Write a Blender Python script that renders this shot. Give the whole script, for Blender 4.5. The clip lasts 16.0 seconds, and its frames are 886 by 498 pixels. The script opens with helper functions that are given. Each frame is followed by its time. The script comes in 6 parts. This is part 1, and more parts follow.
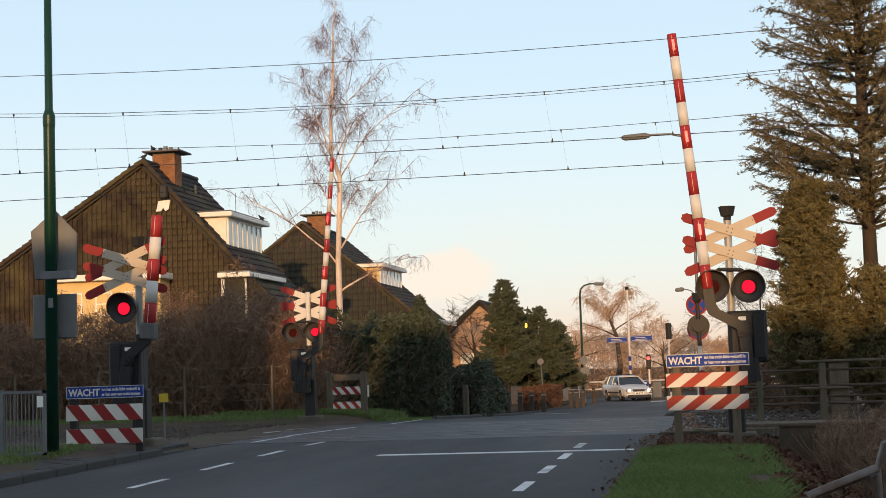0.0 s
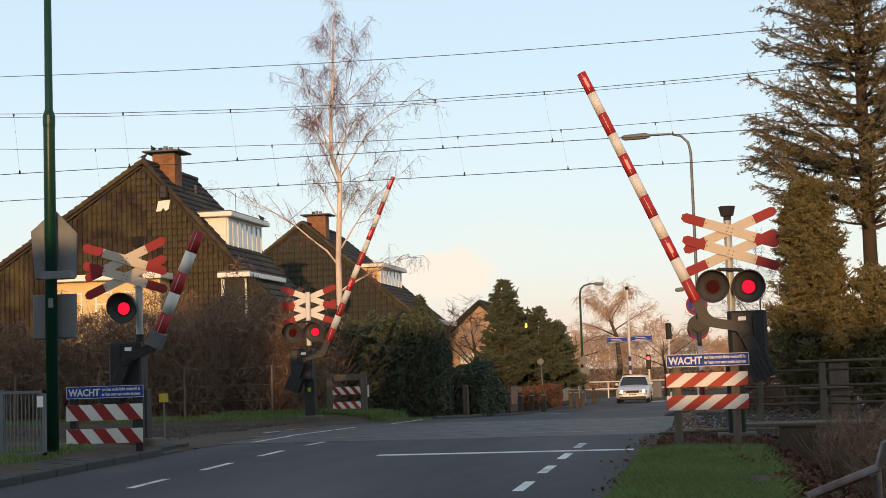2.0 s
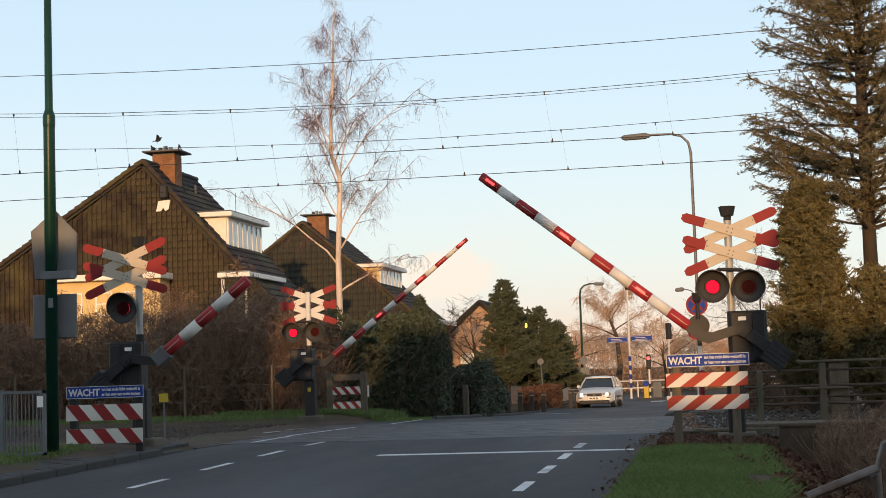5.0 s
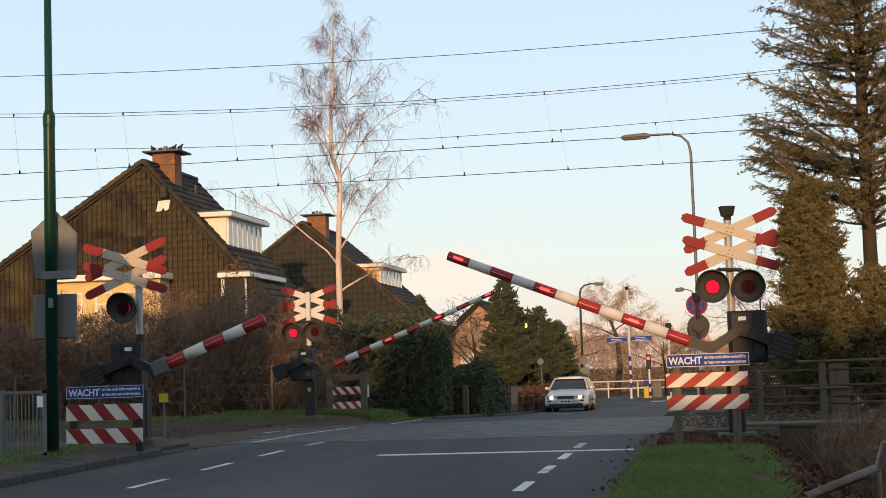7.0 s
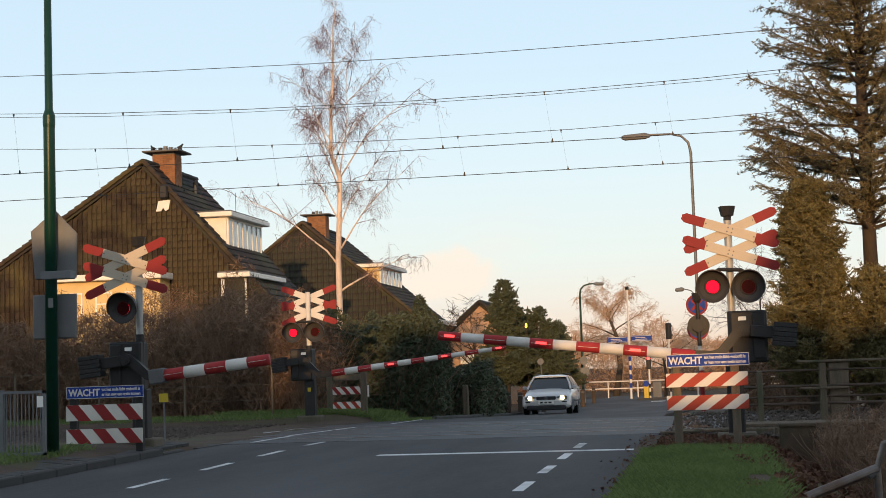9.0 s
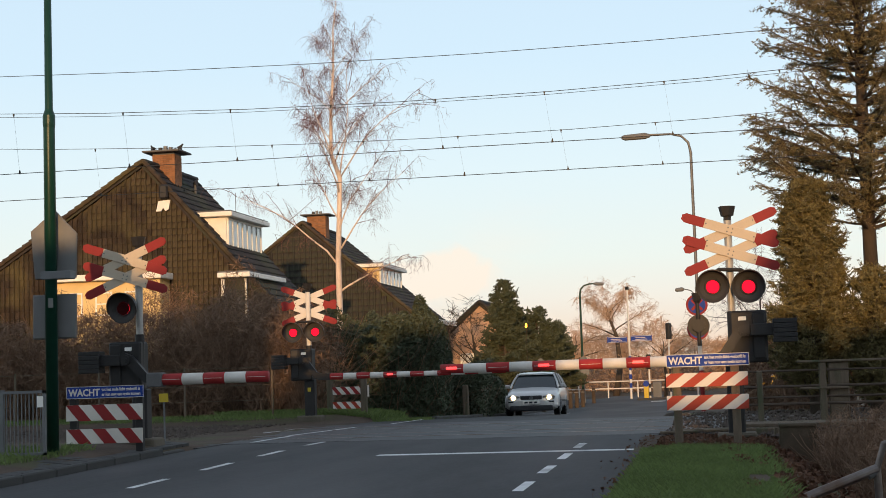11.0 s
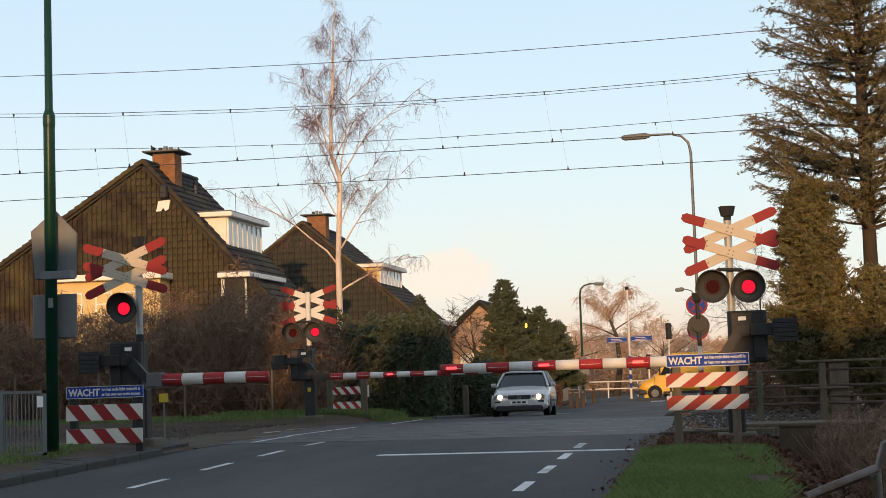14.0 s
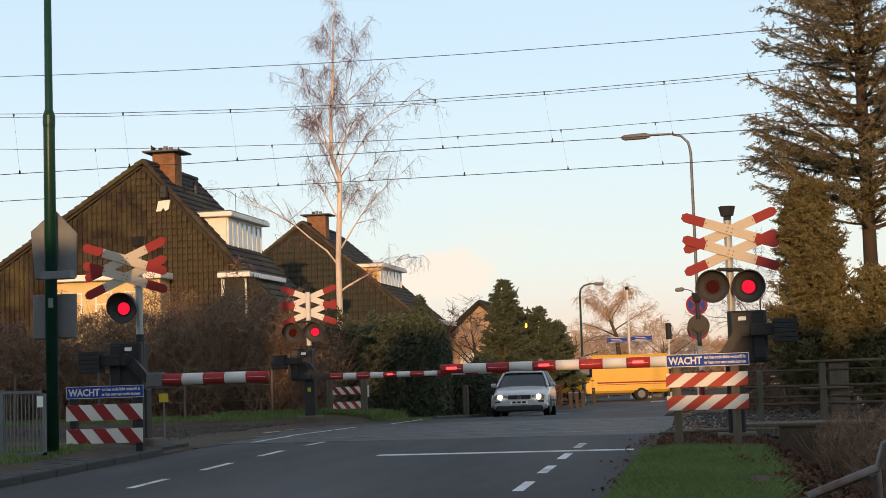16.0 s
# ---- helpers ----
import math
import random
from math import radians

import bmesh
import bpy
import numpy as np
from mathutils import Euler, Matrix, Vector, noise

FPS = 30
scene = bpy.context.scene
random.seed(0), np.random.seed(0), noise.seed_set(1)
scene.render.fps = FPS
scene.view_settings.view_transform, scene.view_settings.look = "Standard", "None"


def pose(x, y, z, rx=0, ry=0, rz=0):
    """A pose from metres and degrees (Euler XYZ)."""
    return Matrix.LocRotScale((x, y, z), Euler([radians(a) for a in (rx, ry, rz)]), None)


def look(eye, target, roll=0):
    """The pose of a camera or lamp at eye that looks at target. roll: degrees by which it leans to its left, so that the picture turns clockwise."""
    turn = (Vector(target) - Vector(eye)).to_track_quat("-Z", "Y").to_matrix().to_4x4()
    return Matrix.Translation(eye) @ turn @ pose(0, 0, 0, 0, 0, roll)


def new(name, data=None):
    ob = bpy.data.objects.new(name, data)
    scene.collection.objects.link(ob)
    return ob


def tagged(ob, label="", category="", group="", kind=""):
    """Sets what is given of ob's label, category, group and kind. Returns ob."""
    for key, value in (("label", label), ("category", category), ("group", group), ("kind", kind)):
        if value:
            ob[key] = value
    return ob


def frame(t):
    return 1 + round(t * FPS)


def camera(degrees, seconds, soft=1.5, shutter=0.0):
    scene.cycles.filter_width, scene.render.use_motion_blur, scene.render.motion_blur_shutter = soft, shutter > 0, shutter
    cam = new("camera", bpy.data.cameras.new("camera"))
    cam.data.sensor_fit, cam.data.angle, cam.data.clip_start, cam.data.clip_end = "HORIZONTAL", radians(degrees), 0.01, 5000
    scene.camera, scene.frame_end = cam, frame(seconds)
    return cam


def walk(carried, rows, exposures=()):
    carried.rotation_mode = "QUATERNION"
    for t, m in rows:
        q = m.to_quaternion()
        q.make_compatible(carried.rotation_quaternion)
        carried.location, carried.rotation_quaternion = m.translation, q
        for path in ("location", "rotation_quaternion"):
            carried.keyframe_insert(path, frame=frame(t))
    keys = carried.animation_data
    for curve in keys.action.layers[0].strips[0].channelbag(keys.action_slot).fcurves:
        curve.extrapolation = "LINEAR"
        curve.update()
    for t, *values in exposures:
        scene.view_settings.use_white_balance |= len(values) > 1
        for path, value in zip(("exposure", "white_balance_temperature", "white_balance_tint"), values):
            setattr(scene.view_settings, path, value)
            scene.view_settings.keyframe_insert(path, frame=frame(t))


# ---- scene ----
cam = camera(32.39, 16.0, soft=0.8)
CAM = pose(0, 0, 1.15, 94.64, 0, 10.2) @ pose(0, 0, 0, 0, 0, -1.9)
walk(cam, [(0.0, CAM), (16.0, CAM)], exposures=[(0.0, 0.16), (16.0, 0.16)])

# ---- light: low winter sun straight behind the camera, pale clear sky ----
SUN_AZ, SUN_EL = radians(176), radians(7)
SUN_DIR = Vector((math.sin(SUN_AZ) * math.cos(SUN_EL), math.cos(SUN_AZ) * math.cos(SUN_EL), math.sin(SUN_EL)))
world = bpy.data.worlds.new("sky")
scene.world = world
world.use_nodes = True
wn, wl = world.node_tree.nodes, world.node_tree.links
wn.clear()
w_out = wn.new("ShaderNodeOutputWorld")
w_bg = wn.new("ShaderNodeBackground")
w_sky = wn.new("ShaderNodeTexSky")
w_sky.sky_type = "NISHITA"
w_sky.sun_disc = False
w_sky.sun_elevation, w_sky.sun_rotation = SUN_EL, SUN_AZ
w_sky.air_density, w_sky.dust_density, w_sky.ozone_density = 1.0, 1.0, 2.0
CLOUD = (-0.1832, 0.9811, 0.0623)
w_bg.inputs["Strength"].default_value = 1.0
# pale gradient of the clear evening sky, cream near the horizon, over the physical sky
w_tc = wn.new("ShaderNodeTexCoord")
w_sep = wn.new("ShaderNodeSeparateXYZ")
wl.new(w_tc.outputs["Generated"], w_sep.inputs[0])
w_ramp = wn.new("ShaderNodeValToRGB")
wl.new(w_sep.outputs["Z"], w_ramp.inputs[0])
cr = w_ramp.color_ramp
cr.elements[0].position, cr.elements[0].color = 0.0, (0.80, 0.60, 0.45, 1)
cr.elements[1].position, cr.elements[1].color = 1.0, (0.34, 0.40, 0.50, 1)
for p, c in ((0.024, (0.79, 0.66, 0.55)), (0.046, (0.78, 0.74, 0.67)), (0.072, (0.735, 0.785, 0.745)), (0.13, (0.67, 0.78, 0.82)), (0.2, (0.585, 0.735, 0.845)), (0.27, (0.55, 0.70, 0.83)), (0.45, (0.49, 0.57, 0.67))):
    cr.elements.new(p).color = (*c, 1)
w_cl = wn.new("ShaderNodeTexNoise")
w_cl.inputs["Scale"].default_value, w_cl.inputs["Detail"].default_value = 3.2, 6
w_map = wn.new("ShaderNodeMapping")
w_map.inputs["Scale"].default_value = (1.6, 1.6, 6.0)
w_map.inputs["Location"].default_value = (0.35, 0.0, 0.12)
wl.new(w_tc.outputs["Generated"], w_map.inputs[0])
wl.new(w_map.outputs[0], w_cl.inputs["Vector"])
w_cr = wn.new("ShaderNodeMapRange")
w_cr.inputs["From Min"].default_value, w_cr.inputs["From Max"].default_value, w_cr.inputs["To Max"].default_value = 0.5, 0.68, 0.5
wl.new(w_cl.outputs["Fac"], w_cr.inputs["Value"])
w_low = wn.new("ShaderNodeMapRange")
w_low.inputs["From Min"].default_value, w_low.inputs["From Max"].default_value, w_low.inputs["To Min"].default_value, w_low.inputs["To Max"].default_value = 0.05, 0.13, 1.0, 0.0
wl.new(w_sep.outputs["Z"], w_low.inputs["Value"])
w_mul = wn.new("ShaderNodeMath")
w_mul.operation = "MULTIPLY"
wl.new(w_cr.outputs[0], w_mul.inputs[0])
wl.new(w_low.outputs[0], w_mul.inputs[1])
# one pink cloud bank low in the sky
w_off = wn.new("ShaderNodeVectorMath")
w_off.operation = "SUBTRACT"
w_off.inputs[1].default_value = (CLOUD[0], CLOUD[1], CLOUD[2])
wl.new(w_tc.outputs["Generated"], w_off.inputs[0])
w_scl = wn.new("ShaderNodeVectorMath")
w_scl.operation = "MULTIPLY"
w_scl.inputs[1].default_value = (24.0, 0.0, 46.0)
wl.new(w_off.outputs[0], w_scl.inputs[0])
w_puff = wn.new("ShaderNodeTexNoise")
w_puff.inputs["Scale"].default_value, w_puff.inputs["Detail"].default_value = 34.0, 7
wl.new(w_tc.outputs["Generated"], w_puff.inputs["Vector"])
w_len = wn.new("ShaderNodeVectorMath")
w_len.operation = "LENGTH"
wl.new(w_scl.outputs[0], w_len.inputs[0])
w_sum = wn.new("ShaderNodeMath")
w_sum.operation = "MULTIPLY_ADD"
w_sum.inputs[1].default_value = 1.6
wl.new(w_puff.outputs["Fac"], w_sum.inputs[0])
wl.new(w_len.outputs["Value"], w_sum.inputs[2])
w_bank = wn.new("ShaderNodeMapRange")
w_bank.inputs["From Min"].default_value, w_bank.inputs["From Max"].default_value, w_bank.inputs["To Min"].default_value, w_bank.inputs["To Max"].default_value = 1.38, 1.7, 0.8, 0.0
wl.new(w_sum.outputs[0], w_bank.inputs["Value"])
w_max = wn.new("ShaderNodeMath")
w_max.operation = "MAXIMUM"
wl.new(w_bank.outputs[0], w_max.inputs[0])
w_mix = wn.new("ShaderNodeMixRGB")
w_mix.inputs[2].default_value = (0.88, 0.75, 0.635, 1)
wl.new(w_mul.outputs[0], w_max.inputs[1])
wl.new(w_max.outputs[0], w_mix.inputs[0])
wl.new(w_ramp.outputs[0], w_mix.inputs[1])
w_add = wn.new("ShaderNodeMixRGB")
w_add.blend_type = "ADD"
w_add.inputs[0].default_value = 0.012
wl.new(w_mix.outputs[0], w_add.inputs[1])
wl.new(w_sky.outputs[0], w_add.inputs[2])
wl.new(w_add.outputs[0], w_bg.inputs["Color"])
wl.new(w_bg.outputs[0], w_out.inputs["Surface"])
sun = new("sun", bpy.data.lights.new("sun", "SUN"))
sun.data.energy, sun.data.angle, sun.data.color = 3.3, radians(0.6), (1.0, 0.58, 0.26)
sun.matrix_world = look(SUN_DIR * 100, (0, 0, 0))


# ---- materials ----
def mat(name, color, rough=0.6, metal=0.0, scale=8.0, vary=0.25, bump=0.15, fine=60.0, dirt=None, dirt_amount=0.0, island=0.0, random_ob=0.0, emit=None, strength=0.0, stretch=(1, 1, 1), coat=0.0, spec=0.3):
    """A surface with colour variation at two scales, fine relief and optional dirt."""
    m = bpy.data.materials.new(name)
    m.use_nodes = True
    n, l = m.node_tree.nodes, m.node_tree.links
    b = n["Principled BSDF"]
    b.inputs["Roughness"].default_value, b.inputs["Metallic"].default_value = rough, metal
    b.inputs["Coat Weight"].default_value = coat
    b.inputs["Specular IOR Level"].default_value = spec
    tc = n.new("ShaderNodeTexCoord")
    mp = n.new("ShaderNodeMapping")
    mp.inputs["Scale"].default_value = stretch
    l.new(tc.outputs["Object"], mp.inputs["Vector"])
    big, small = n.new("ShaderNodeTexNoise"), n.new("ShaderNodeTexNoise")
    big.inputs["Scale"].default_value, small.inputs["Scale"].default_value = scale, fine
    big.inputs["Detail"].default_value, small.inputs["Detail"].default_value = 4, 2
    for t in (big, small):
        l.new(mp.outputs[0], t.inputs["Vector"])
    add = n.new("ShaderNodeMath")
    add.operation = "MULTIPLY_ADD"
    add.inputs[1].default_value = 0.5
    l.new(small.outputs["Fac"], add.inputs[0])
    l.new(big.outputs["Fac"], add.inputs[2])
    last = add.outputs[0]
    for amount, node, socket in ((island, "ShaderNodeNewGeometry", "Random Per Island"), (random_ob, "ShaderNodeObjectInfo", "Random")):
        if amount:
            r = n.new(node)
            k = n.new("ShaderNodeMath")
            k.operation = "MULTIPLY_ADD"
            k.inputs[1].default_value = amount
            l.new(r.outputs[socket], k.inputs[0])
            l.new(last, k.inputs[2])
            last = k.outputs[0]
    rng = n.new("ShaderNodeMapRange")
    mid = 0.75 + 0.5 * (island + random_ob)
    rng.inputs["From Min"].default_value, rng.inputs["From Max"].default_value = mid - 0.4 - 0.4 * (island + random_ob), mid + 0.4 + 0.4 * (island + random_ob)
    l.new(last, rng.inputs["Value"])
    ramp = n.new("ShaderNodeMixRGB")
    lo = [c * (1 - vary) for c in color]
    hi = [min(1, c * (1 + vary)) for c in color]
    ramp.inputs[1].default_value, ramp.inputs[2].default_value = (*lo, 1), (*hi, 1)
    l.new(rng.outputs[0], ramp.inputs[0])
    out = ramp.outputs[0]
    if dirt:
        d = n.new("ShaderNodeTexNoise")
        d.inputs["Scale"].default_value, d.inputs["Detail"].default_value = scale * 0.35, 6
        l.new(mp.outputs[0], d.inputs["Vector"])
        dr = n.new("ShaderNodeMapRange")
        dr.inputs["From Min"].default_value, dr.inputs["From Max"].default_value = 0.62 - dirt_amount * 0.3, 0.72
        l.new(d.outputs["Fac"], dr.inputs["Value"])
        mx = n.new("ShaderNodeMixRGB")
        mx.inputs[2].default_value = (*dirt, 1)
        l.new(dr.outputs[0], mx.inputs[0])
        l.new(out, mx.inputs[1])
        out = mx.outputs[0]
    l.new(out, b.inputs["Base Color"])
    if bump:
        bp = n.new("ShaderNodeBump")
        bp.inputs["Strength"].default_value, bp.inputs["Distance"].default_value = bump, 0.02
        l.new(last, bp.inputs["Height"])
        l.new(bp.outputs[0], b.inputs["Normal"])
    if emit:
        b.inputs["Emission Color"].default_value, b.inputs["Emission Strength"].default_value = (*emit, 1), strength
    return m


ASPHALT = mat("asphalt", (0.026, 0.026, 0.028), 0.78, scale=1.4, vary=0.5, bump=0.5, fine=16, stretch=(1, 0.22, 1), dirt=(0.066, 0.063, 0.066), dirt_amount=0.6, spec=0.3)
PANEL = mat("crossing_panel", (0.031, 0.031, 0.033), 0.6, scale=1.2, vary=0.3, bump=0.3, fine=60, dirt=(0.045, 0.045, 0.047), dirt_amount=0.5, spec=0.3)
ROADPAINT = mat("road_paint", (0.6, 0.6, 0.6), 0.6, scale=3, vary=0.15, bump=0.1, fine=50, dirt=(0.25, 0.25, 0.25), dirt_amount=0.5)
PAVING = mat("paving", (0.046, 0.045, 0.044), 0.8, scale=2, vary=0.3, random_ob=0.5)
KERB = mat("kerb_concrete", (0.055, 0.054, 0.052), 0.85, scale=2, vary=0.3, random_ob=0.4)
SOIL = mat("soil", (0.068, 0.046, 0.032), 0.95, scale=1.2, vary=0.5, bump=0.8, fine=25, dirt=(0.06, 0.065, 0.025), dirt_amount=0.4)
BALLAST = mat("ballast", (0.075, 0.06, 0.05), 0.9, scale=3, vary=0.4, bump=1.0, fine=30, island=0.6)
RAILSTEEL = mat("rail_steel", (0.16, 0.14, 0.13), 0.4, 0.7, scale=6, vary=0.3, dirt=(0.1, 0.06, 0.04), dirt_amount=0.5)
TIMBER = mat("weathered_timber", (0.13, 0.1, 0.072), 0.85, scale=5, vary=0.35, bump=0.5, fine=60, stretch=(3, 3, 0.5), dirt=(0.07, 0.08, 0.045), dirt_amount=0.35)
CONCRETE = mat("concrete", (0.13, 0.11, 0.085), 0.9, scale=4, vary=0.3, bump=0.4, dirt=(0.08, 0.07, 0.05), dirt_amount=0.6)
GALV = mat("galvanised_steel", (0.17, 0.175, 0.18), 0.6, 0.4, scale=4, vary=0.2)
GREENPOLE = mat("green_paint", (0.005, 0.036, 0.022), 0.35, scale=5, vary=0.2, bump=0.05)
WHITE = mat("white_enamel", (0.64, 0.61, 0.56), 0.6, scale=3, vary=0.1, bump=0.05, dirt=(0.52, 0.48, 0.42), dirt_amount=0.3)
# old enamel's cream, with the near crosses' warm sunlight put into the colour
SUNLITCREAM = mat("sunlit_aged_enamel", (0.5, 0.42, 0.32), 0.6, scale=3, vary=0.1, bump=0.05, dirt=(0.42, 0.35, 0.27), dirt_amount=0.3)
MASTGREY = mat("pale_grey_mast", (0.36, 0.35, 0.33), 0.45, 0.25, scale=4, vary=0.2, bump=0.05)
RED = mat("red_enamel", (0.235, 0.02, 0.02), 0.65, scale=3, vary=0.15, bump=0.05)
BOOMRED = mat("boom_red_film", (0.34, 0.028, 0.028), 0.6, scale=3, vary=0.12, bump=0.03)
ORANGE = mat("faded_red_film", (0.34, 0.045, 0.025), 0.65, scale=3, vary=0.12, bump=0.03)
BLUE = mat("blue_sign_film", (0.03, 0.06, 0.27), 0.8, scale=3, vary=0.1, bump=0.03, spec=0.1)
SIGNBACK = mat("sign_back_aluminium", (0.16, 0.16, 0.157), 0.7, 0.1, scale=3, vary=0.15, dirt=(0.25, 0.25, 0.23), dirt_amount=0.3)
IRON = mat("dark_grey_casting", (0.022, 0.021, 0.021), 0.5, 0.0, scale=5, vary=0.35, bump=0.2)
BLACK = mat("black_matt_paint", (0.022, 0.021, 0.021), 0.55, scale=5, vary=0.3, bump=0.1)
HOOD = mat("signal_hood", (0.036, 0.033, 0.03), 0.5, scale=5, vary=0.3, bump=0.1)
LENS = mat("dark_red_lens", (0.035, 0.004, 0.004), 0.6, scale=20, vary=0.3, bump=0.1, spec=0.05)
GLOW = mat("lit_red_lamp", (0.2, 0.002, 0.004), 0.3, emit=(1.0, 0.008, 0.03), strength=1.5, scale=30, vary=0.2, spec=0.0, bump=0.0)
LEDGLOW = mat("lit_red_strip", (0.4, 0.02, 0.02), 0.3, emit=(1.0, 0.06, 0.06), strength=2.2)
YELLOW = mat("yellow_paint", (0.5, 0.36, 0.03), 0.5, scale=4, vary=0.15)
ROOFTILE = mat("brown_roof_tile", (0.045, 0.032, 0.022), 0.8, scale=2.5, vary=0.8, bump=0.6, fine=30, island=0.6, random_ob=0.6, dirt=(0.095, 0.078, 0.034), dirt_amount=0.55)
SLATE = mat("dark_roof_tile", (0.03, 0.025, 0.023), 0.75, scale=1.5, vary=0.4, bump=0.4, island=0.8, dirt=(0.05, 0.055, 0.025), dirt_amount=0.5)
BRICK = mat("chimney_brick", (0.27, 0.13, 0.065), 0.85, scale=3, vary=0.35, island=0.8)
BRICKWALL = mat("brown_brick", (0.12, 0.07, 0.045), 0.9, scale=3, vary=0.3)
PALEWALL = mat("yellow_cream_render", (0.7, 0.52, 0.25), 0.85, scale=2, vary=0.12)
PINKWALL = mat("pinkish_brick", (0.5, 0.33, 0.22), 0.9, scale=2, vary=0.2, bump=0.3)
CURTAIN = mat("net_curtain", (0.58, 0.58, 0.57), 0.12, scale=2, vary=0.35, bump=0.0, stretch=(6, 6, 0.4), coat=0.5)
WOODWHITE = mat("white_woodwork", (0.8, 0.78, 0.72), 0.55, scale=3, vary=0.12)
LEADSTEEL = mat("grey_capping", (0.12, 0.12, 0.12), 0.7, scale=3, vary=0.3)
RUBBER = mat("tyre_rubber", (0.015, 0.015, 0.015), 0.8, scale=8, vary=0.3)
SILVER = mat("silver_car_paint", (0.52, 0.51, 0.5), 0.35, 0.1, scale=3, vary=0.06, bump=0.0, coat=0.6)
PLASTIC = mat("grey_plastic", (0.03, 0.03, 0.032), 0.6, scale=6, vary=0.2)
CARGLASS = mat("dark_car_glass", (0.014, 0.02, 0.022), 0.06, scale=3, vary=0.1, bump=0.0, spec=0.5)
GLASSPANE = mat("window_glass", (0.03, 0.035, 0.04), 0.05, scale=3, vary=0.2, bump=0.02, coat=1.0)
VANYELLOW = mat("yellow_van_paint", (0.6, 0.33, 0.02), 0.35, scale=2, vary=0.06, bump=0.0, coat=0.5)
HEADLIGHT = mat("lit_headlight", (0.8, 0.75, 0.6), 0.2, emit=(1.0, 0.7, 0.34), strength=10)
AMBER = mat("lit_amber_lamp", (0.8, 0.4, 0.05), 0.3, emit=(1.0, 0.4, 0.03), strength=5)
BARKBIRCH = mat("birch_bark", (0.64, 0.52, 0.43), 0.8, scale=3, vary=0.3, bump=0.4, fine=20, stretch=(1, 1, 0.4), dirt=(0.06, 0.05, 0.04), dirt_amount=0.2)
TWIG = mat("twig_bark", (0.16, 0.085, 0.075), 0.85, scale=5, vary=0.4, bump=0.0)
BARK = mat("dark_bark", (0.06, 0.046, 0.034), 0.9, scale=4, vary=0.4, bump=0.6, fine=20, stretch=(1, 1, 0.3))
NEEDLE = mat("conifer_needles", (0.175, 0.142, 0.066), 0.7, scale=0.8, vary=0.6, bump=0.0, island=0.8)
CYPRESS = mat("yellow_green_cypress", (0.15, 0.125, 0.05), 0.7, scale=0.8, vary=0.6, bump=0.0, island=0.8)
EVERGREEN = mat("dark_evergreen", (0.07, 0.085, 0.05), 0.65, scale=0.8, vary=0.5, bump=0.0, island=0.8)
BRUSH = mat("bare_brush", (0.195, 0.122, 0.08), 0.9, scale=0.7, vary=0.55, bump=0.0, island=0.8)
WILLOWTWIG = mat("willow_twigs", (0.45, 0.29, 0.18), 0.85, scale=0.5, vary=0.35, bump=0.0, island=0.6)
GRASS = mat("verge_grass", (0.13, 0.18, 0.055), 0.8, scale=0.9, vary=0.5, bump=0.0, island=0.9)
DEADLEAF = mat("dead_leaves", (0.11, 0.056, 0.034), 0.9, scale=2, vary=0.5, bump=0.0, island=0.9)
RUST = mat("rusty_rail_paint", (0.075, 0.055, 0.042), 0.8, scale=4, vary=0.5, bump=0.3)
COPPERWIRE = mat("overhead_wire", (0.05, 0.05, 0.05), 0.5, 0.5, scale=2, vary=0.2, bump=0)


